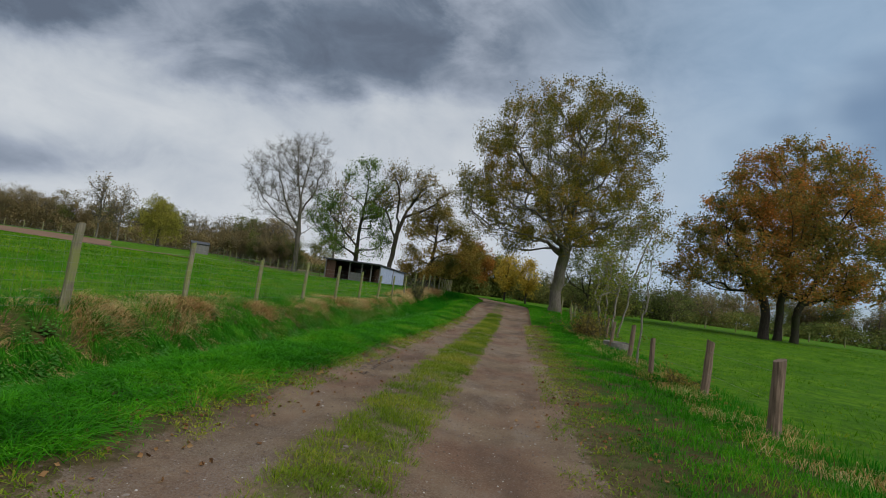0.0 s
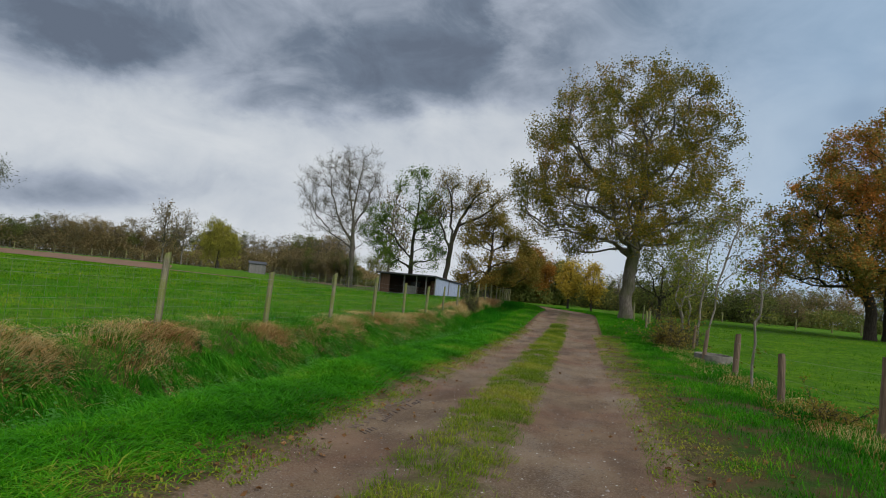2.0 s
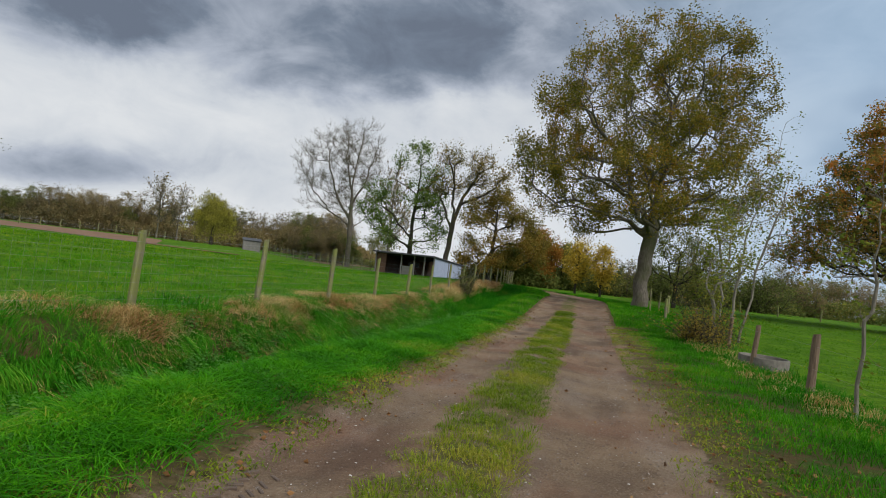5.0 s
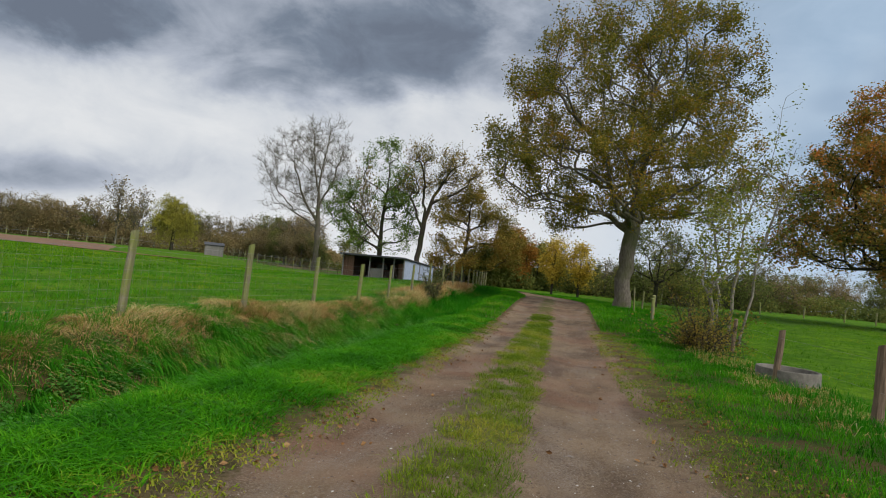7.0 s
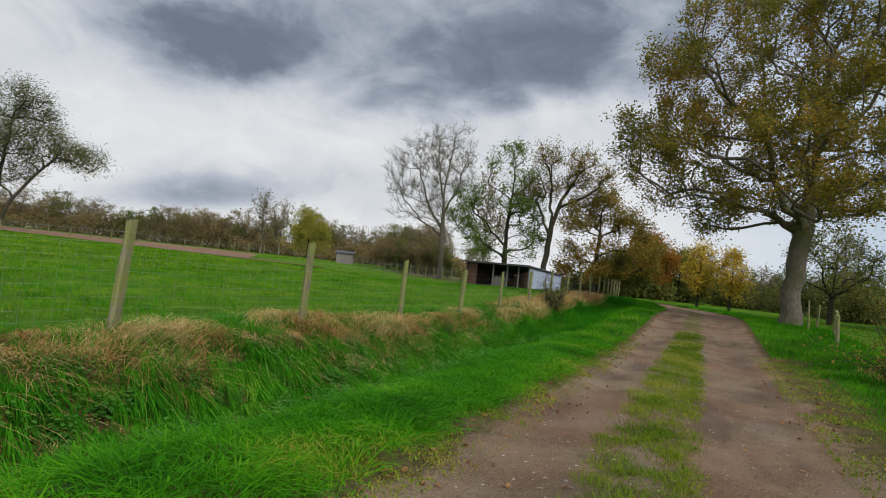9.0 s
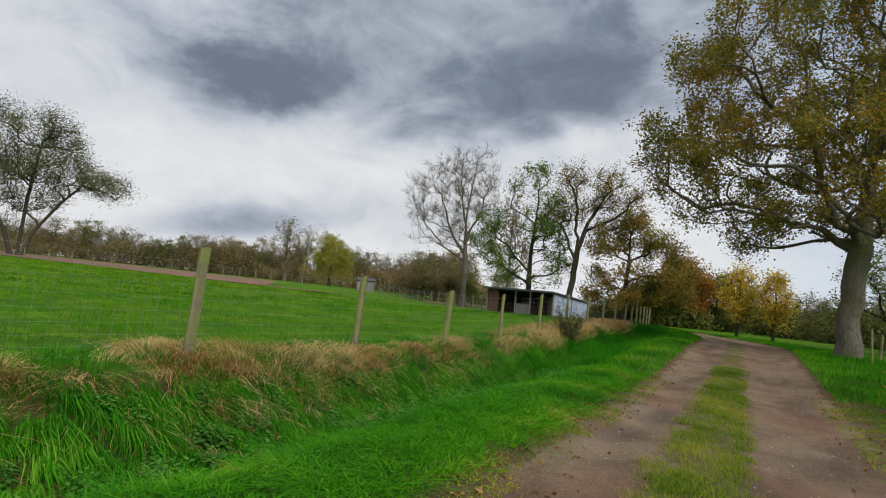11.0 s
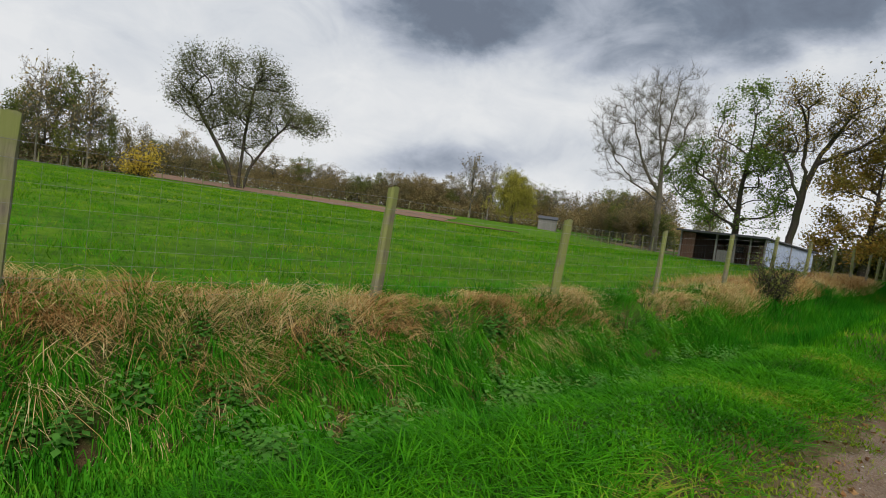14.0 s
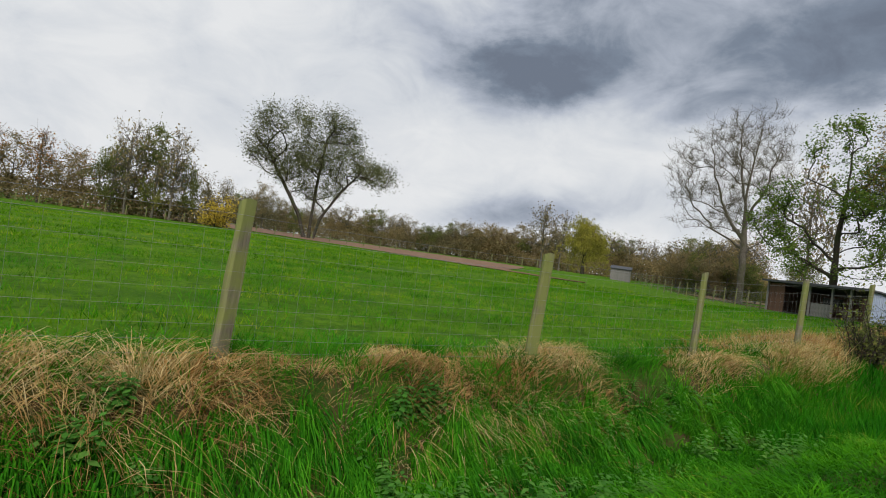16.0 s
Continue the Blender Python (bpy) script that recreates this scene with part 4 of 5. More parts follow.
for kind, x, y, h, w in [("red", -97, 25, 9.5, 9), ("red", -99, 30, 8.0, 8), ("red", -98, 19, 9, 9), ("olive", -91, 38, 13, 9), ("bare", -91, 34.5, 12.5, 9), ("olive", -92, 42, 9.5, 7), ("brown", -95, 36, 11, 10), ("brown", -96, 28, 8.5, 9), ("olive", -93, 33, 10.5, 9), ("brown", -99, 22, 9, 9), ("bare", -90, 40, 12.5, 10), ("red", -98, 15, 9, 9), ("brown", -95, 46, 8, 8),
                         ("bare", -117, 55, 8.5, 7), ("brown", -116, 62, 9, 9), ("bare", -83, 106, 12.5, 12), ("bare", -80, 108, 11, 10), 
                         ("bare", 13, 89, 9, 9), ("bare", -30, 92, 16, 11)]:
    plant(kind, x, y, h, w)


def undergrowth(line, n, tall, depth, leaf, seed, label):
    """A ragged band of scrub along a line, which closes the foot of the woods."""
    r = np.random.default_rng(seed)
    pts = np.array(line, float)
    seg = r.integers(0, len(pts) - 1, n)
    t = r.random((n, 1))
    p = pts[seg] * (1 - t) + pts[seg + 1] * t + r.normal(0, depth * 0.35, (n, 2))
    hh = tall * (0.35 + 0.9 * value_noise(p[:, 0] * 0.22 + seed, p[:, 1] * 0.22))
    z = height(p[:, 0], p[:, 1]) + hh * r.random(n) ** 0.8
    v, f = leaf_quads(seed + 1, np.stack([p[:, 0], p[:, 1], z], 1), n, 0.34, 0.25, 0.9, 0.7)
    return tagged(add_mesh("undergrowth", v, [f], leaf), label, "undergrowth", kind="stuff")


undergrowth([(-152, 62), (-120, 116), (-64, 128), (-44, 118)], 130000, 4.8, 9, L_WOOD, 301, "dark brown scrub at the foot of the far wood")
undergrowth([(-46, 116), (-28, 112), (-12, 106)], 16000, 1.7, 4, L_HEDGE, 306, "low green scrub beyond the paddock")
undergrowth([(-12, 104), (16, 104), (34, 110), (70, 100), (112, 82)], 50000, 3.0, 6, L_HEDGE, 302, "dull green scrub at the foot of the far wood")
undergrowth([(-102, 10), (-96, 30), (-93, 45)], 12000, 3.0, 5, L_WOOD, 303, "brown scrub at the paddock edge")
undergrowth([(-14, 81), (-10, 80), (-5, 84)], 14000, 2.2, 3, L_HEDGE, 304, "green scrub behind the shelter")
undergrowth([(112, 82), (152, 8), (160, -80), (-160, -70), (-160, -10), (-152, 62)], 20000, 5.0, 10, L_WOOD, 305, "dark brown scrub round the fields")
make_bush("yellow_bush", on_ground(-84, 45), "low yellow-brown bush at the paddock edge", 151, (2.2, 2.2, 2.2), L_YELLOW, 1500, 0.3, 30, thin=0.01)
for i, (x, y, rx, h) in enumerate([(2, 86, 4, 2.2), (8.5, 84, 4, 2.4), (14, 80, 3.5, 2.5), (19, 82, 4, 2.6), (-4, 88, 4, 2.4), (11, 72, 2.2, 2.0)]):
    make_bush("hedge_bush", on_ground(x, y), "dark green hedge bush beyond the meadow", 160 + i, (rx, 2.0, h), L_HEDGE, 5200, 0.24, 50, group="hedge beyond the meadow", thin=0.008)

# ---- ploughed strip ----
u = np.linspace(0, 1, 90)[:, None]
v = np.linspace(0, 1, 24)[None, :]
px = -135 + 95 * u + 0 * v
py = np.where(px > -75, 64 + (px + 45) * 0.2, 58 + (px + 75) * 0.55) + 1.0 + v * (2.5 + 15.5 * smooth(-48, -62, px))
pz = height(px, py) + 0.07 + 0.05 * np.sin(v * 60)
pi = np.arange(90 * 24).reshape(90, 24)
pq = np.stack([pi[:-1, :-1], pi[1:, :-1], pi[1:, 1:], pi[:-1, 1:]], -1).reshape(-1, 4)
tagged(add_mesh("ploughed_field", np.stack([px, py, pz], -1).reshape(-1, 3), [pq], PLOUGHED, smooth=True), "strip of bare brown ploughed earth beyond the paddock", "ground", kind="structure")

# ---- grass ----


def blades(name, x, y, h, w, lean, material, label, fine=True, toward=None, splay=1.0, fan=None, arc=None):
    """Curved grass blades, one small mesh island each."""
    n = len(x)
    z = height(x, y) - 0.01
    a = rng.random(n) * 2 * np.pi
    d = np.stack([np.cos(a), np.sin(a), np.zeros(n)], 1)
    side = np.stack([-np.sin(a), np.cos(a), np.zeros(n)], 1)
    turn = rng.random(n) * np.pi
    side = side * np.cos(turn)[:, None] + d * np.sin(turn)[:, None]
    if fan is not None:
        d = d * 0.35 + np.stack([fan[0], fan[1], np.zeros(n)], 1) * 0.8
    if toward is not None:
        d = d * splay + np.array(toward)
    p = np.stack([x, y, z], 1)
    up = np.array([0, 0, 1.0])
    h, w, lean = h[:, None], w[:, None], lean[:, None]
    if arc is not None:
        along = lambda t: p + up * h * (arc[0] * t - arc[1] * t * t) + d * lean * h * t
        a1, a2, tip = along(0.35), along(0.7), along(1.0)
        verts = np.stack([p - side * w * 0.5, p + side * w * 0.5, a1 + side * w * 0.5, a1 - side * w * 0.5, a2 + side * w * 0.38, a2 - side * w * 0.38, tip], 1).reshape(-1, 3)
        k = np.arange(n)[:, None] * 7
        faces = [np.concatenate([k + np.array([[0, 1, 2, 3]]), k + np.array([[3, 2, 4, 5]])]), k + np.array([[5, 4, 6]])]
    elif fine:
        m = p + up * h * 0.62 + d * lean * h * 0.30
        t = p + up * h * (1.0 - 0.45 * lean) + d * lean * h * 0.95
        verts = np.stack([p - side * w * 0.5, p + side * w * 0.5, m + side * w * 0.38, m - side * w * 0.38, t], 1).reshape(-1, 3)
        k = np.arange(n)[:, None] * 5
        faces = [k + np.array([[0, 1, 2, 3]]), k + np.array([[3, 2, 4]])]
    else:
        t = p + up * h + d * lean * h
        verts = np.stack([p - side * w * 0.5, p + side * w * 0.5, t], 1).reshape(-1, 3)
        faces = [np.arange(n)[:, None] * 3 + np.array([[0, 1, 2]])]
    return tagged(add_mesh(name, verts, faces, material), label, "grass", kind="stuff")


def scatter(n, s0, s1, y0, y1, clump=0.0, scale=1.5, power=1.0):
    """Points over a strip of the land, gathered in tufts by noise."""
    y = y0 + (y1 - y0) * rng.random(n) ** power
    s = s0 + (s1 - s0) * rng.random(n)
    x = s + bend(y)
    if clump:
        keep = rng.random(n) < np.clip((value_noise(x * scale, y * scale) - 0.5) * 4 * clump + 0.55, 0.0, 1)
        x, y = x[keep], y[keep]
    return x, y


def tufts(n, per, s0, s1, y0, y1, radius):
    """Points gathered round tuft centres."""
    cy = y0 + (y1 - y0) * rng.random(n)
    cx = s0 + (s1 - s0) * rng.random(n) + bend(cy)
    ox, oy = rng.normal(0, radius, n * per), rng.normal(0, radius, n * per)
    return np.repeat(cx, per) + ox, np.repeat(cy, per) + oy


def tuft_fan(n, per, s0, s1, y0, y1, radius, swing=1.0):
    """Tufts whose blades fall outwards, each tuft combed its own way: points and directions."""
    cy = y0 + (y1 - y0) * rng.random(n)
    cx = s0 + (s1 - s0) * rng.random(n) + bend(cy)
    ox, oy = rng.normal(0, radius, n * per), rng.normal(0, radius, n * per)
    r = np.maximum(np.hypot(ox, oy), 1e-4)
    a = np.repeat(rng.random(n) * 2 * np.pi, per)
    return np.repeat(cx, per) + ox, np.repeat(cy, per) + oy, (ox / r + np.cos(a) * swing, oy / r + np.sin(a) * swing)


def uni(n, a, b):
    return a + (b - a) * rng.random(n)


x, y = scatter(95000, -4.1, -2.35, 2.2, 30, 0.5, 2.5)
edge = smooth(-2.4, -3.2, x - bend(y) + 0.5 * (value_noise(x * 1.7, y * 1.7) - 0.5))
keep = rng.random(len(x)) < 0.10 + 0.90 * edge
x, y = x[keep], y[keep]
edge = edge[keep]
n = len(x)
tall = 0.35 + 1.2 * value_noise(x * 1.3 + 5, y * 1.3)
blades("verge_grass", x, y, (0.04 + 0.06 * edge) * tall * uni(n, 0.6, 1.4), uni(n, 0.005, 0.011), uni(n, 1.0, 1.9), G_VERGE, "bright green grass on the track verge")
x, y, fan = tuft_fan(2600, 34, -4.15, -2.65, 2.2, 30, 0.07, 1.1)
n = len(x)
tall = 0.5 + value_noise(x * 0.9 + 15, y * 0.9 + 3)
blades("verge_grass", x, y, uni(n, 0.09, 0.24) * tall, uni(n, 0.005, 0.010), uni(n, 0.7, 1.3), G_VERGE, "tufts of longer green grass on the track verge", fan=fan, arc=(1.25, 0.95))
x, y = scatter(26000, -3.05, -2.2, 2.2, 30, 0.9, 3.1)
n = len(x)
blades("edge_weeds", x, y, uni(n, 0.02, 0.06), uni(n, 0.008, 0.018), uni(n, 0.9, 1.9), G_STRIP, "low yellow-green weeds along the track edge")
x, y = scatter(16000, 0.55, 1.5, 2.2, 30, 0.9, 3.1)
n = len(x)
blades("edge_weeds", x, y, uni(n, 0.02, 0.06), uni(n, 0.008, 0.018), uni(n, 0.9, 1.9), G_STRIP, "low yellow-green weeds along the track edge")
x, y = scatter(12000, -3.7, -2.75, 2.2, 28, 0.7, 1.2)
n = len(x)
cl_z = height(x, y) + 0.02 + 0.04 * rng.random(n)
v, f = leaf_quads(78, np.stack([x, y, cl_z], 1), n, 0.026, 0.0, 0.3, 0.9)
tagged(add_mesh("clover", v, [f], NETTLE), "low clover leaves among the verge grass", "clover", kind="stuff")
x, y = scatter(26000, -6.1, -4.0, 2.2, 30, 1.0, 2.1)
n = len(x)
blades("ditch_grass", x, y, uni(n, 0.08, 0.22), uni(n, 0.006, 0.011), uni(n, 0.4, 1.2), G_DITCH, "long green grass lining the ditch", toward=(0.35, 0, -0.1))
x, y, fan = tuft_fan(900, 90, -6.0, -4.8, 2.5, 32, 0.04, 0.3)
n = len(x)
size = np.repeat(uni(900, 0.65, 1.25), 90)
blades("tussock_grass", x, y, uni(n, 0.26, 0.50) * size, uni(n, 0.006, 0.012), uni(n, 0.35, 0.75), G_TUSSOCK, "hanging green grass tussocks on the ditch bank", toward=(0.8, 0, 0), splay=0.45, fan=fan, arc=(1.3, 1.75))
x, y, fan = tuft_fan(1650, 46, -7.0, -5.6, 2.0, 34, 0.085, 1.9)
clump = np.clip(value_noise(x * 1.3, y * 1.3 + 40) * 3.0 - 1.0, 0.0, 1.4)
keep = (clump > 0.08) & (rng.random(len(x)) < smooth(-5.75, -6.25, x - bend(y) + 0.7 * (value_noise(x * 0.4 + 11, y * 0.8) - 0.5)) + 0.04)
x, y, fan, clump = x[keep], y[keep], (fan[0][keep], fan[1][keep]), np.maximum(clump[keep], 0.35)
n = len(x)
blades("dead_grass", x, y, uni(n, 0.15, 0.36) * clump, uni(n, 0.004, 0.007), uni(n, 0.4, 1.0), G_DEAD, "matted straw-coloured dead grass along the wire fence", toward=(0.3, 0.1, 0), fan=fan, arc=(1.6, 1.25))
x, y, fan = tuft_fan(130, 50, -6.3, -5.85, 13, 27, 0.09, 1.6)
n = len(x)
blades("dead_grass", x, y, uni(n, 0.14, 0.34), uni(n, 0.003, 0.006), uni(n, 0.7, 1.1), G_DEAD, "matted straw-coloured dead grass on the ditch bank", toward=(0.45, 0.1, 0), fan=fan, arc=(0.7, 0.85))
x, y, fan = tuft_fan(900, 34, -6.9, -5.6, 2.0, 34, 0.06, 0.6)
n = len(x)
blades("bank_grass", x, y, uni(n, 0.14, 0.34), uni(n, 0.005, 0.009), uni(n, 0.4, 1.0), G_TUSSOCK, "green tufts growing through the dead grass", toward=(0.2, 0, 0), fan=fan, arc=(1.5, 0.9))
x, y, fan = tuft_fan(240, 40, -6.0, -5.1, 3, 28, 0.07, 1.0)
n = len(x)
blades("dead_grass", x, y, uni(n, 0.14, 0.34), uni(n, 0.003, 0.006), uni(n, 0.6, 1.0), G_DEAD, "withered straw hanging down the ditch bank", toward=(0.6, 0, 0), splay=0.9, fan=fan, arc=(0.8, 1.1))
for s0, s1, cnt, mat in ((-4.2, -2.5, 14000, G_VERGE), (1.0, 3.6, 14000, G_VERGE), (-6.2, -4.2, 12000, G_DITCH), (-7.0, -6.0, 6000, G_DEAD)):
    x, y = scatter(cnt, s0, s1, -6, 2.4, 0.4)
    n = len(x)
    blades("verge_grass", x, y, uni(n, 0.06, 0.2), uni(n, 0.008, 0.014), uni(n, 0.3, 1.1), mat, "grass beside the start of the track", fine=False)
x, y = tufts(1500, 26, -20, -6.9, 4, 50, 0.14)
n = len(x)
blades("field_tuft", x, y, uni(n, 0.07, 0.17), uni(n, 0.006, 0.012), uni(n, 0.3, 1.1), G_VERGE, "taller grass tufts left standing in the paddock", fine=False)
x, y = scatter(40000, -7.1, -5.85, 32, 58, 0.5, 0.9)
n = len(x)
blades("dead_grass", x, y, uni(n, 0.10, 0.32), uni(n, 0.009, 0.016), uni(n, 0.3, 1.2), G_DEAD, "matted straw-coloured dead grass along the wire fence", fine=False)
x, y = scatter(120000, -1.6, -0.5, 2.2, 34, 0.9, 2.6)
mid = np.abs(x - bend(y) + 1.05)
keep = rng.random(len(x)) < smooth(0.55, 0.15, mid + 0.45 * (value_noise(x * 3, y * 1.1) - 0.5)) * smooth(0.3, 0.52, value_noise(x * 2.3 + 7, y * 1.1))
x, y = x[keep], y[keep]
n = len(x)
blades("strip_grass", x, y, uni(n, 0.015, 0.05), uni(n, 0.006, 0.012), uni(n, 0.8, 1.8), G_STRIP, "short yellow-green grass between the wheel ruts", fine=False)
x, y, fan = tuft_fan(1150, 34, -1.45, -0.65, 2.2, 34, 0.055, 0.6)
n = len(x)
blades("strip_grass", x, y, uni(n, 0.035, 0.10), uni(n, 0.004, 0.008), uni(n, 0.6, 1.5), G_STRIP, "tufts of yellow-green grass between the wheel ruts", fan=fan)
x, y = scatter(80000, 0.75, 3.3, 2.2, 30, 0.35, 2.0)
s = x - bend(y)
keep = rng.random(len(x)) < 0.25 + 0.75 * smooth(0.8, 1.8, s)
x, y = x[keep], y[keep]
s = x - bend(y)
n = len(x)
blades("verge_grass", x, y, (0.03 + 0.09 * smooth(0.9, 2.2, s)) * uni(n, 0.5, 1.5), uni(n, 0.005, 0.010), uni(n, 0.5, 1.4), G_VERGE, "bright green grass on the track verge")
x, y = scatter(16000, 0.5, 1.9, 2.2, 30, 0.6, 2.0)
n = len(x)
blades("strip_grass", x, y, uni(n, 0.03, 0.08), uni(n, 0.005, 0.010), uni(n, 0.3, 1.2), G_STRIP, "thin yellowish grass at the track edge", fine=False)
x, y = scatter(9000, -2.8, -2.1, 2.2, 30, 0.6, 2.0)
n = len(x)
blades("strip_grass", x, y, uni(n, 0.03, 0.07), uni(n, 0.005, 0.010), uni(n, 0.3, 1.2), G_STRIP, "thin yellowish grass at the track edge", fine=False)
x, y = tufts(170, 40, 2.7, 4.1, 5, 30, 0.12)
n = len(x)
blades("dead_grass", x, y, uni(n, 0.08, 0.24), uni(n, 0.005, 0.009), uni(n, 0.8, 1.6), G_DEAD, "brown withered grass under the meadow fence")
x, y = scatter(20000, 2.8, 4.4, 2.2, 32, 0.3)
n = len(x)
blades("verge_grass", x, y, uni(n, 0.10, 0.26), uni(n, 0.006, 0.011), uni(n, 0.2, 1.0), G_DITCH, "rank green grass under the meadow fence")
x, y = scatter(90000, -4.3, 4.4, 30, 60)
s = x - bend(y)
keep = np.abs(s + 0.8) > 1.75
x, y = x[keep], y[keep]
n = len(x)
blades("verge_grass", x, y, uni(n, 0.06, 0.18), uni(n, 0.012, 0.025), uni(n, 0.2, 0.8), G_VERGE, "bright green grass on the far track verge", fine=False)
x, y = scatter(26000, -6.0, -4.2, 30, 52)
n = len(x)
blades("ditch_grass", x, y, uni(n, 0.15, 0.36), uni(n, 0.012, 0.024), uni(n, 0.2, 0.8), G_DITCH, "long green grass lining the ditch", fine=False)
x, y = scatter(120000, -22, -6.8, 4, 56, 0.5, 0.9)
n = len(x)
blades("field_grass", x, y, uni(n, 0.04, 0.11), uni(n, 0.008, 0.018), uni(n, 0.2, 1.0), G_FIELD, "grazed green grass of the paddock", fine=False)
x, y = scatter(90000, -70, -20, 10, 60, 0.5, 0.5)
n = len(x)
blades("field_grass", x, y, uni(n, 0.06, 0.15), uni(n, 0.03, 0.06), uni(n, 0.2, 1.0), G_FIELD, "grazed green grass of the paddock", fine=False)
x, y = scatter(90000, 4.0, 34, 6, 60, 0.4, 0.8)
n = len(x)
blades("field_grass", x, y, uni(n, 0.04, 0.11), uni(n, 0.012, 0.026), uni(n, 0.2, 1.0), G_FIELD, "grazed green grass of the meadow", fine=False)

# ---- wire fence of the paddock ----
FENCE_X = -6.4
POST_Y = (1.5, 4.65, 7.77, 10.87, 14.08, 17.32, 20.56, 23.84, 27.08, 30.26, 33.5, 36.5, 39.6, 42.7, 45.6, 48.2, 50.2, 51.8, 53.2, 54.5, 55.7, 56.9)
POST_LEAN = (2, -2, 2, 1, 1, 2, 1, 1, 2, 1, -1, 2, 1, 2, -2, 2, 1, 0, 2, -1, 2, 1)
POST_TALL = (1.25, 1.25, 1.24, 1.22, 1.12, 1.22, 1.26, 1.20, 1.16, 1.20, 1.18, 1.2, 1.15, 1.22, 1.2, 1.15, 1.2, 1.2, 1.2, 1.2, 1.2, 1.2)


def fence_post(parent, at, tall, r, material, ry=0.0, rx=0.0, half=True, label=""):
    """A split round post with a sloping sawn top."""
    bm = bmesh.new()
    bmesh.ops.create_cone(bm, cap_ends=True, segments=10, radius1=r * 1.05, radius2=r * 0.92, depth=tall)
    bmesh.ops.translate(bm, vec=(0, 0, tall / 2), verts=bm.verts)
    bmesh.ops.subdivide_edges(bm, edges=[e for e in bm.edges if abs(e.verts[0].co.z - e.verts[1].co.z) > tall * 0.5], cuts=4)
    rr = random.Random(int(at[1] * 100) + int(at[0] * 10))
    for vtx in bm.verts:
        if vtx.co.z > tall * 0.97:
            vtx.co.z += vtx.co.x * 0.35
        vtx.co.x += rr.uniform(-1, 1) * r * 0.10
        vtx.co.y += rr.uniform(-1, 1) * r * 0.10
        if half and vtx.co.x > r * 0.45:
            vtx.co.x = r * 0.45
    ob = part("post", bm, material, parent, label)
    ob.matrix_basis = pose(*at, rx, ry, rr.uniform(0, 360) if not half else rr.uniform(-30, 30))
    return ob


fence = empty("wire_fence", (FENCE_X, 0, 0))
for py_, ln, tall in zip(POST_Y, POST_LEAN, POST_TALL):
    fence_post(fence, (0, py_, ground_at(FENCE_X, py_) - 0.15), tall + 0.20, 0.068 if py_ < 30 else 0.058, POST, ry=ln * 0.6, rx=random.uniform(-4.5, -1.0))
for a, b in zip(POST_Y[:-1], POST_Y[1:]):
    za, zb = ground_at(FENCE_X, a), ground_at(FENCE_X, b)
    seg_p, seg_q, rad = [], [], []
    hs = (0.12, 0.22, 0.33, 0.45, 0.58, 0.72, 0.87, 1.02, 1.14)
    k = 6
    for hgt in hs:
        for j in range(k):
            t0, t1 = j / k, (j + 1) / k
            sag = lambda t: -0.02 * 4 * t * (1 - t) * (1 if hgt > 1 else 0.4)
            seg_p.append((0.07, a + (b - a) * t0, za + (zb - za) * t0 + hgt + sag(t0)))
            seg_q.append((0.07, a + (b - a) * t1, za + (zb - za) * t1 + hgt + sag(t1)))
            rad.append(0.0018 if hgt > 1 else 0.0011)
    nv = int((b - a) / 0.15)
    if b < 46:
        for j in range(nv):
            t = (j + 0.5) / nv
            zz = za + (zb - za) * t
            seg_p.append((0.07 + random.uniform(-0.01, 0.01), a + (b - a) * t, zz + hs[0]))
            seg_q.append((0.07, a + (b - a) * t + random.uniform(-0.01, 0.01), zz + hs[-2]))
            rad.append(0.0010)
    vv, ff = tubes(np.array(seg_p), np.array(seg_q), np.array(rad), np.array(rad), 3)
    add_mesh("wire_mesh", vv, [ff], WIRE, fence)
tagged(fence, "wire mesh fence on weathered split wooden posts beside the ditch", "fence")

# ---- meadow fence posts ----
meadow = empty("post_fence", (0, 0, 0))
MEADOW_POSTS = ((3.53, 8.3, 1.02, 0.085), (3.62, 11.5, 1.05, 0.075), (3.2, 13.9, 0.85, 0.06), (3.62, 18.7, 1.05, 0.07), (3.6, 22.3, 1.0, 0.06), (4.2, 27.4, 1.0, 0.055), (3.9, 31.5, 1.0, 0.055),
                (3.4, 36.3, 0.95, 0.06), (3.9, 39.6, 0.95, 0.08), (4.0, 44.4, 1.1, 0.05), (3.1, 40.2, 1.2, 0.035), (3.6, 47.5, 1.1, 0.06))
for i, (mx, my, mh, mr) in enumerate(MEADOW_POSTS):
    fence_post(meadow, (mx, my, ground_at(mx, my) - 0.1), mh + 0.1, mr, POST_BROWN if my < 35 else POST, ry=random.uniform(-3, 3) + (5 if i in (4,) else 0), rx=random.uniform(-2, 2), half=False)
near = [p for p in MEADOW_POSTS if p[3] > 0.052]
seg_p, seg_q = [], []
for p, q in zip(near[:-1], near[1:]):
    for hgt in (0.45, 0.85):
        seg_p.append((p[0], p[1], ground_at(p[0], p[1]) + min(hgt, p[2] - 0.08)))
        seg_q.append((q[0], q[1], ground_at(q[0], q[1]) + min(hgt, q[2] - 0.08)))
vv, ff = tubes(np.array(seg_p), np.array(seg_q), np.full(len(seg_p), 0.0018), np.full(len(seg_p), 0.0018), 3)
add_mesh("wire", vv, [ff], WIRE, meadow)
tagged(meadow, "row of short brown wooden fence posts along the meadow", "fence")

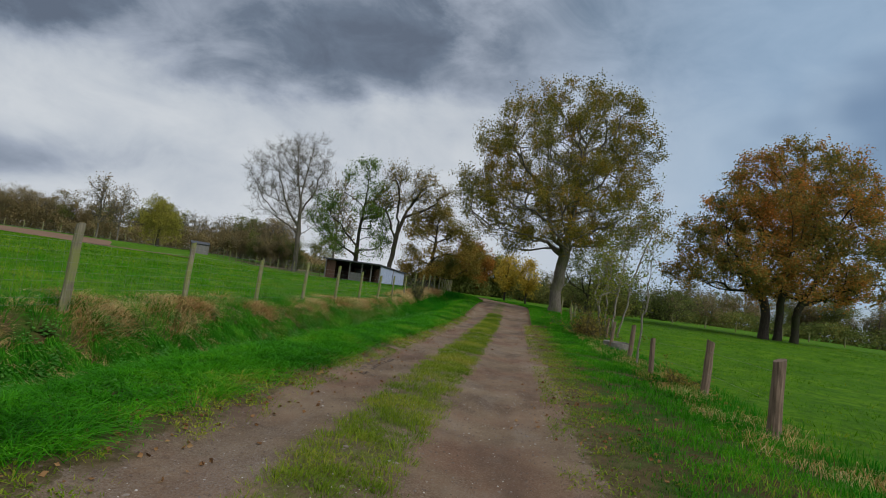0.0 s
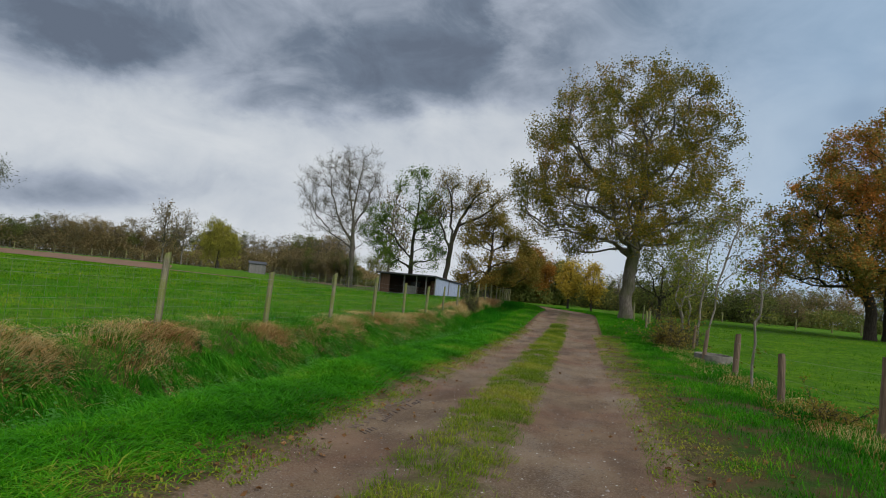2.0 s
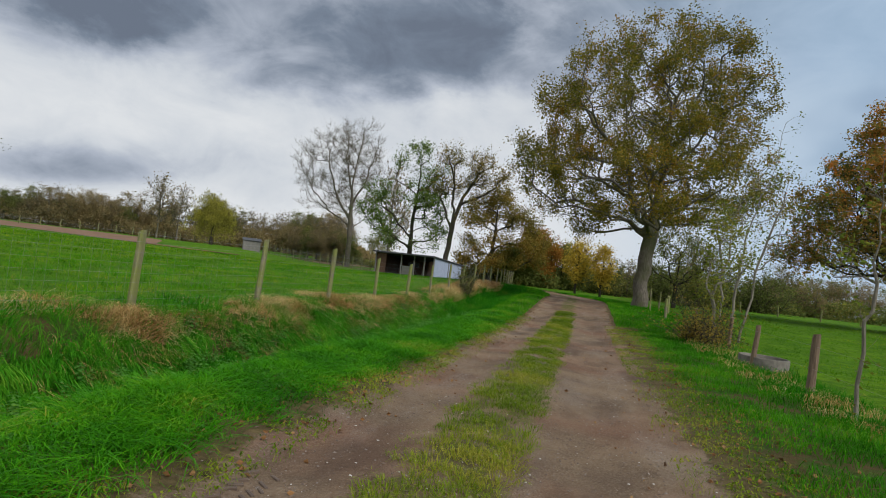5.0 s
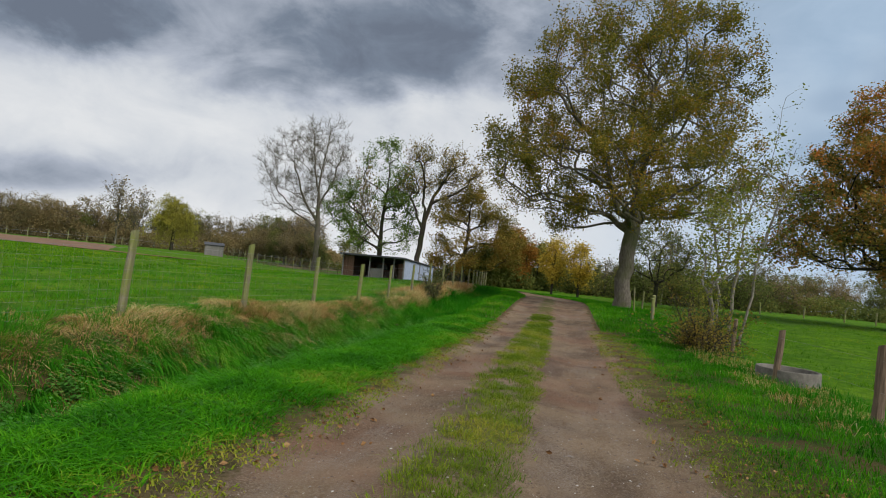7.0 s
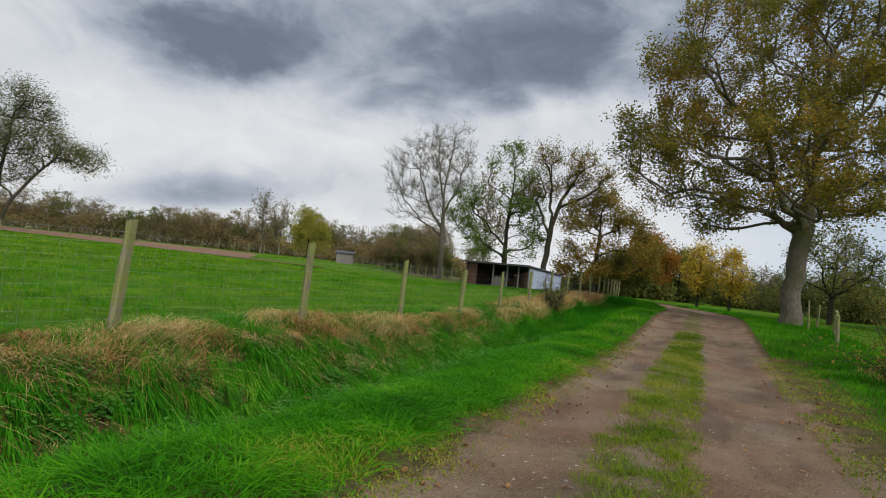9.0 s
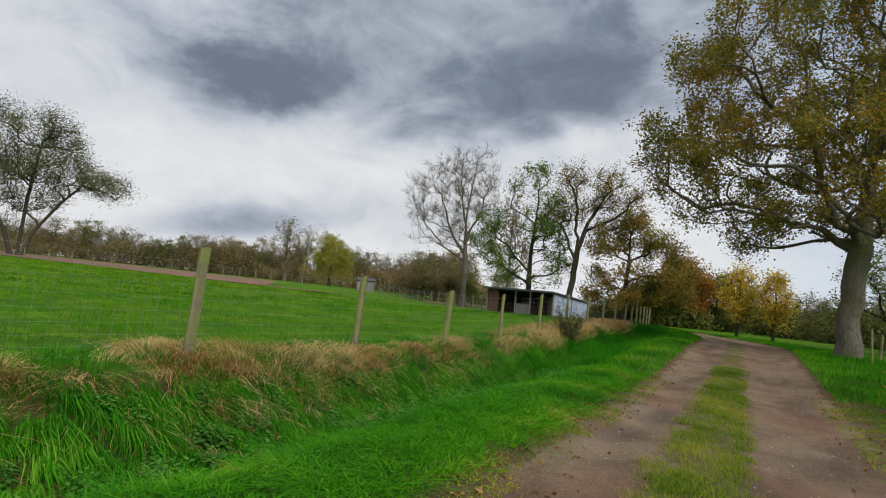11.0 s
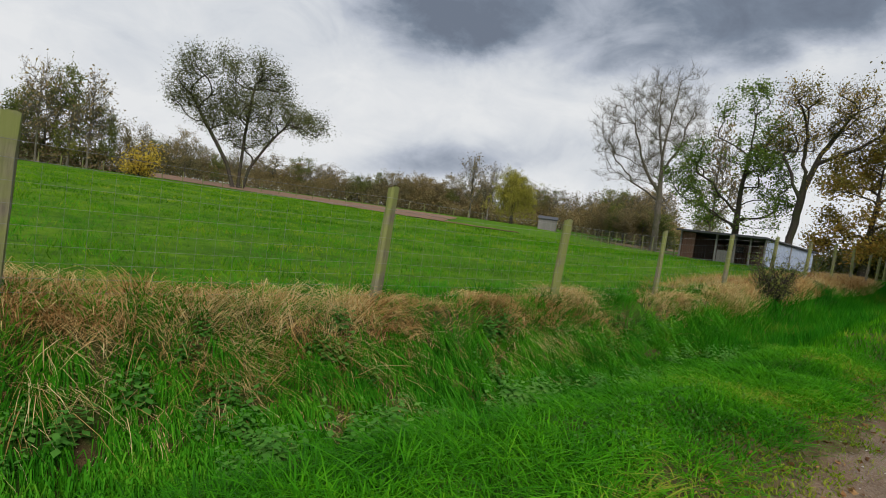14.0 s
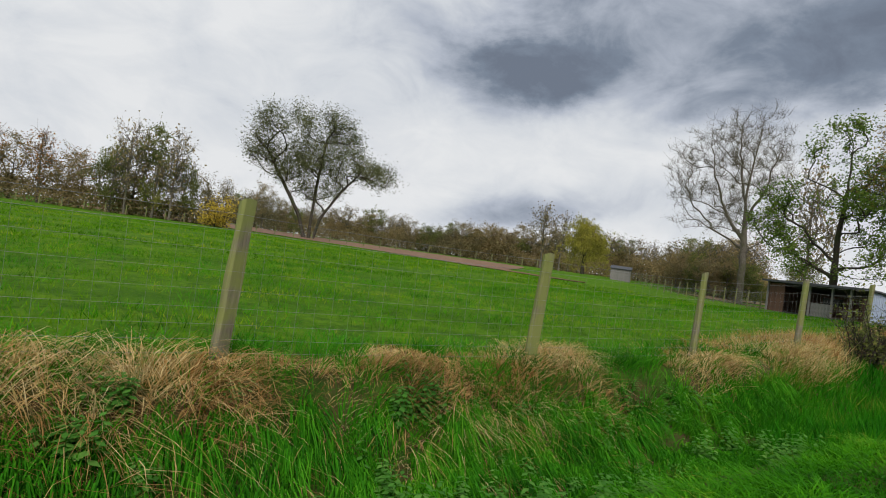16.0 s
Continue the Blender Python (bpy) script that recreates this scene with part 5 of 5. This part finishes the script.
far_fence = empty("far_fence", (0, 0, 0))
for i in range(22):
    t = i / 21
    fx, fy = 9 + 60 * t, 70 - 8 * t + 2 * math.sin(i)
    fence_post(far_fence, (fx, fy, ground_at(fx, fy) - 0.1), 1.15, 0.07, POST, ry=random.uniform(-5, 5), half=False)
tagged(far_fence, "pale wooden posts of a fence across the far meadow", "fence")
west_fence = empty("west_fence", (0, 0, 0))
WEST = []
for i in range(40):
    t = i / 39
    fx, fy = -92 + 6 * t + 40 * max(0, t - 0.45), 6 + 56 * min(t / 0.6, 1) + 34 * max(0, t - 0.6) / 0.4
    WEST.append((fx, fy, ground_at(fx, fy)))
    fence_post(west_fence, (fx, fy, ground_at(fx, fy) - 0.1), 1.4, 0.07, POST, ry=random.uniform(-2, 2), half=False)
wp = np.array(WEST)
rails = [(wp[:-1] + [0, 0, h_], wp[1:] + [0, 0, h_]) for h_ in (0.4, 0.8, 1.2)]
vv, ff = tubes(np.concatenate([r_[0] for r_ in rails]), np.concatenate([r_[1] for r_ in rails]), np.full(117, 0.008), np.full(117, 0.008), 3)
add_mesh("wire", vv, [ff], WIRE, west_fence)
tagged(west_fence, "post and wire fence along the far paddock edge", "fence")

cross_fence = empty("cross_fence", (0, 0, 0))
CROSS = []
for i in range(17):
    t = i / 16
    fx, fy = -24.5 - 26 * t, 71.0 + 19 * t
    CROSS.append((fx, fy, ground_at(fx, fy)))
    fence_post(cross_fence, (fx, fy, ground_at(fx, fy) - 0.1), 1.6, 0.05, POST, ry=random.uniform(-2, 2), half=False)
cp = np.array(CROSS)
lines = [(cp[:-1] + [0, 0, h_], cp[1:] + [0, 0, h_]) for h_ in np.arange(0.15, 1.5, 0.15)]
ups = []
for k in range(16):
    for t in np.arange(0.05, 1, 0.1):
        q = cp[k] * (1 - t) + cp[k + 1] * t
        ups.append((q + [0, 0, 0.1], q + [0, 0, 1.45]))
vv, ff = tubes(np.concatenate([l_[0] for l_ in lines] + [np.array([u_[0] for u_ in ups])]), np.concatenate([l_[1] for l_ in lines] + [np.array([u_[1] for u_ in ups])]), np.full(16 * len(lines) + len(ups), 0.003), np.full(16 * len(lines) + len(ups), 0.003), 3)
add_mesh("wire_mesh", vv, [ff], WIRE, cross_fence)
tagged(cross_fence, "tall wire mesh fence between the shelter and the hut", "fence")

# ---- field shelter ----
SHED_AT = (-15.9, 67.0)
shed = empty("field_shelter", (SHED_AT[0], SHED_AT[1], ground_at(*SHED_AT)), -20)
W, D, HF, HB = 8.1, 5.3, 2.2, 1.72


def boards(name, n, width, h0, h1, place, rz, parent, material):
    """Upright boards side by side; place: their first foot, rz: the wall's turn."""
    for i in range(n):
        t = (i + 0.5) / n
        hh = h0 + (h1 - h0) * t
        ob = part(name, box((width / n - 0.012, 0.03, hh), (0, 0, hh / 2), bevel=0.004), material, parent)
        ob.matrix_basis = pose(*place, 0, 0, rz) @ pose(width * t, random.uniform(-0.004, 0.004), 0)


boards("board", 26, W, HB, HB, (-W, D, 0), 0, shed, SHED_WOOD)
boards("board", 14, D, HF, HB, (-W, 0, 0), 90, shed, SHED_WOOD)
boards("board", 6, 1.45, HF - 0.06, HF - 0.06, (-W + 0.05, 0.05, 0), 0, shed, SHED_WOOD)
boards("board", 6, 1.2, 1.75, 1.75, (-1.3, 0.9, 0), 0, shed, SHED_WOOD)
boards("board", 7, 1.7, 1.0, 1.0, (-4.35, 0.1, 0), 0, shed, SHED_GREY)
# corrugated side sheet
ny = 70
yy = np.linspace(0, D, ny)
xx = 0.02 + 0.018 * np.sin(yy * 2 * np.pi / 0.15)
top = HF + (HB - HF) * yy / D - 0.02
sv = np.concatenate([np.stack([xx, yy, np.full(ny, 0.05)], 1), np.stack([xx, yy, top], 1), np.stack([xx - 0.012, yy, np.full(ny, 0.05)], 1), np.stack([xx - 0.012, yy, top], 1)])
i = np.arange(ny - 1)
sf = np.concatenate([np.stack([i, i + 1, i + 1 + ny, i + ny], 1), np.stack([i + 1 + 2 * ny, i + 2 * ny, i + 3 * ny, i + 1 + 3 * ny], 1)])
ob = add_mesh("side_sheet", sv, [sf], SHEET_BLUE, shed)
ob["label"] = "pale blue-white corrugated side sheet"
for px_ in (-W + 0.05, -4.4, -2.65, -1.3, -0.06):
    part("post", box((0.12, 0.12, HF), (px_, -0.03, HF / 2), bevel=0.012), SHED_GREY, shed)
part("post", box((0.07, 0.09, 2.05), (0.06, D * 0.5, 1.02), bevel=0.01), SHED_GREY, shed)
ang = math.degrees(math.atan2(HB - HF, D))
roof = part("roof", box((W + 0.5, D + 0.7, 0.10), (-W / 2, D / 2 - 0.05, (HF + HB) / 2 + 0.06), (ang, 0, 0), bevel=0.015), ROOF_FELT, shed, "dark felted sheet roof")
part("fascia", box((W + 0.5, 0.03, 0.16), (-W / 2, -0.41, HF + 0.08), bevel=0.006), ROOF_FELT, shed)
part("hay_rack", box((1.3, 0.35, 0.5), (-3.6, 1.2, 1.2), bevel=0.03), DARK, shed, "hay rack coloured near-black like the shade inside")
part("floor", box((W - 0.1, D - 0.1, 0.06), (-W / 2, D / 2, 0.03)), DARK, shed)
tagged(shed, "open wooden field shelter with a dark roof in the paddock", "shelter")

hut = empty("hen_house", on_ground(-50.0, 87.0), 35)
boards("board", 12, 2.5, 1.5, 1.5, (-1.25, 0, 0), 0, hut, SHED_GREY)
boards("board", 9, 1.9, 1.5, 1.85, (1.25, 0, 0), 90, hut, SHED_GREY)
boards("board", 9, 1.9, 1.5, 1.85, (-1.25, 0, 0), 90, hut, SHED_GREY)
boards("board", 12, 2.5, 1.85, 1.85, (-1.25, 1.9, 0), 0, hut, SHED_GREY)
part("roof", box((2.8, 2.3, 0.08), (0, 0.95, 1.77), (10, 0, 0), bevel=0.01), ROOF_FELT, hut, "dark sloping roof")
tagged(hut, "small grey weathered board hut in the paddock", "hut")

# ---- cattle trough ----
trough = empty("water_trough", on_ground(3.95, 22.7, 0.09), 8)


def ring_wall(r_out, r_in, tall, segs=40, stretch=(0.8, 1.0)):
    bm = bmesh.new()
    rings = []
    for r_, z_ in ((r_out * 1.0, 0), (r_out, tall * 0.94), (r_out - 0.012, tall), (r_in + 0.012, tall), (r_in, tall * 0.96), (r_in, 0.06)):
        rings.append([bm.verts.new((r_ * math.cos(a_) * stretch[0], r_ * math.sin(a_) * stretch[1], z_)) for a_ in np.linspace(0, 2 * math.pi, segs, endpoint=False)])
    for lo, hi in zip(rings[:-1], rings[1:]):
        for k_ in range(segs):
            bm.faces.new((lo[k_], lo[(k_ + 1) % segs], hi[(k_ + 1) % segs], hi[k_]))
    bm.faces.new(rings[-1])
    return bm


part("basin", ring_wall(0.66, 0.59, 0.35), CONCRETE, trough, "", True)
bm = bmesh.new()
bmesh.ops.create_circle(bm, cap_ends=True, segments=40, radius=0.60)
bmesh.ops.transform(bm, matrix=Matrix.Translation((0, 0, 0.20)) @ Matrix.Diagonal((0.8, 1, 1, 1)), verts=bm.verts)
part("water", bm, WATER, trough, "dark still water")
tagged(trough, "round grey concrete cattle trough with dark water at the meadow fence", "trough")

# ---- nettles, fallen leaves and stones ----


def nettle_mesh(seed):
    r = np.random.default_rng(seed)
    vs, fs, k = [], [], 0
    for st in range(7):
        a = r.random() * 6.28
        foot = np.array([math.cos(a), math.sin(a), 0]) * r.random() * 0.12
        tip = foot * 2.0 + np.array([0, 0, 0.18 + 0.22 * r.random()])
        for lv in range(6):
            t = 0.25 + 0.75 * lv / 5
            c = foot + (tip - foot) * t
            for sgn in (0, 3.14):
                b = a + lv * 1.57 + sgn
                d = np.array([math.cos(b), math.sin(b), -0.25])
                e = np.array([-math.sin(b), math.cos(b), 0])
                ln = 0.09 * (1.25 - 0.6 * t)
                vs += [c, c + d * ln * 0.45 + e * ln * 0.32, c + d * ln, c + d * ln * 0.45 - e * ln * 0.32]
                fs.append((k, k + 1, k + 2, k + 3))
                k += 4
    return np.array(vs), np.array(fs)


NET_V, NET_F = nettle_mesh(5)
net_v, net_f = [], []
for i in range(210):
    yy_ = random.uniform(3, 30)
    xx_ = random.choice((random.uniform(-5.9, -4.4), random.uniform(-5.2, -4.4), random.uniform(-6.1, -5.4)))
    sc, tw = random.uniform(0.45, 1.05), random.uniform(0, 6.28)
    q = NET_V * sc
    q = np.stack([q[:, 0] * math.cos(tw) - q[:, 1] * math.sin(tw), q[:, 0] * math.sin(tw) + q[:, 1] * math.cos(tw), q[:, 2]], 1)
    net_v.append(q + np.array([xx_, yy_, ground_at(xx_, yy_)]))
    net_f.append(NET_F + i * len(NET_V))
tagged(add_mesh("nettles", np.concatenate(net_v), [np.concatenate(net_f)], NETTLE), "dark green nettles growing in the ditch", "nettles", kind="stuff")

n = 2600
s_ = np.where(rng.random(n) < 0.6, rng.normal(-2.5, 0.35, n), rng.normal(1.1, 0.5, n))
ly = uni(n, 2.5, 34)
lz = height(s_, ly) + 0.01 + 0.012 * rng.random(n)
v, f = leaf_quads(77, np.stack([s_, ly, lz], 1), n, 0.045, 0.0, 0.25, 0.7)
tagged(add_mesh("fallen_leaves", v, [f], FALLEN), "scattered brown fallen leaves along the track", "leaves", kind="stuff")


def stones(name, n, s0, s1, y0, y1, size, label, material=None, power=3):
    """Loose stones, joined."""
    base = np.array([(1, 0, 0), (0, 1, 0), (-1, 0, 0), (0, -1, 0), (0, 0, 0.7), (0, 0, -0.5)], float)
    tri = np.array([(0, 1, 4), (1, 2, 4), (2, 3, 4), (3, 0, 4), (1, 0, 5), (2, 1, 5), (3, 2, 5), (0, 3, 5)])
    sx = uni(n, s0, s1)
    sy = uni(n, y0, y1)
    sz = height(sx, sy)
    sc = size * (0.35 + rng.random(n) ** power * 1.6)
    a = rng.random(n) * 6.28
    v = base[None] * (0.7 + 0.6 * rng.random((n, 6, 1))) * sc[:, None, None]
    vx = v[..., 0] * np.cos(a)[:, None] - v[..., 1] * np.sin(a)[:, None] * 0.7
    vy = v[..., 0] * np.sin(a)[:, None] + v[..., 1] * np.cos(a)[:, None] * 0.7
    v = np.stack([vx + sx[:, None], vy + sy[:, None], v[..., 2] * 0.6 + sz[:, None] + 0.002], -1).reshape(-1, 3)
    f = (np.arange(n)[:, None, None] * 6 + tri[None]).reshape(-1, 3)
    return tagged(add_mesh(name, v, [f], material or STONE), label, "stones", kind="stuff")


MUD = plain_material("wet_mud", (0.06, 0.040, 0.028), (0.12, 0.08, 0.056), 0.6, 0.0, 9.0, 0.6)
lug = bmesh.new()
for row, turn in ((-0.07, 34), (0.07, -34)):
    for i in range(30):
        if random.random() < 0.35:
            continue
        ly_ = 8.4 + i * 0.07 + (0.035 if row > 0 else 0)
        lx_ = -2.12 + row + 0.03 * math.sin(i * 0.3) + random.uniform(-0.012, 0.012)
        size = random.uniform(0.6, 1.0)
        box((0.11 * size, 0.022, 0.03), (lx_, ly_, ground_at(lx_, ly_) - 0.006 + 0.004 * size), (random.uniform(-8, 8), random.uniform(-8, 8), turn + random.uniform(-9, 9)), 0.007, lug)
print_ob = part("tyre_print", lug, MUD, None)
tagged(print_ob, "dark muddy tyre tread print at the track edge", "tyre print", kind="stuff")
stones("pebbles", 6000, -2.5, 0.9, 2.2, 32, 0.009, "small pale pebbles pressed into the track")
CRUMB = plain_material("dry_soil", (0.055, 0.036, 0.026), (0.19, 0.135, 0.10), 0.95, 0.0, 40.0)
stones("soil_crumbs", 14000, -2.6, 1.0, 2.2, 30, 0.010, "loose crumbs of dry soil on the track", CRUMB)
PALE = plain_material("pale_grit", (0.26, 0.235, 0.205), (0.50, 0.47, 0.43), 0.85, 0.0, 30.0)
stones("grit", 3200, -2.3, 0.8, 2.2, 34, 0.008, "pale flecks of grit scattered over the track", PALE)
stones("stones", 330, -2.5, 1.1, 2.2, 40, 0.02, "loose grey stones on the track")

for k_ in sum(KINDS.values(), []):
    for o_ in list(k_.children):
        bpy.data.objects.remove(o_)
    bpy.data.objects.remove(k_)
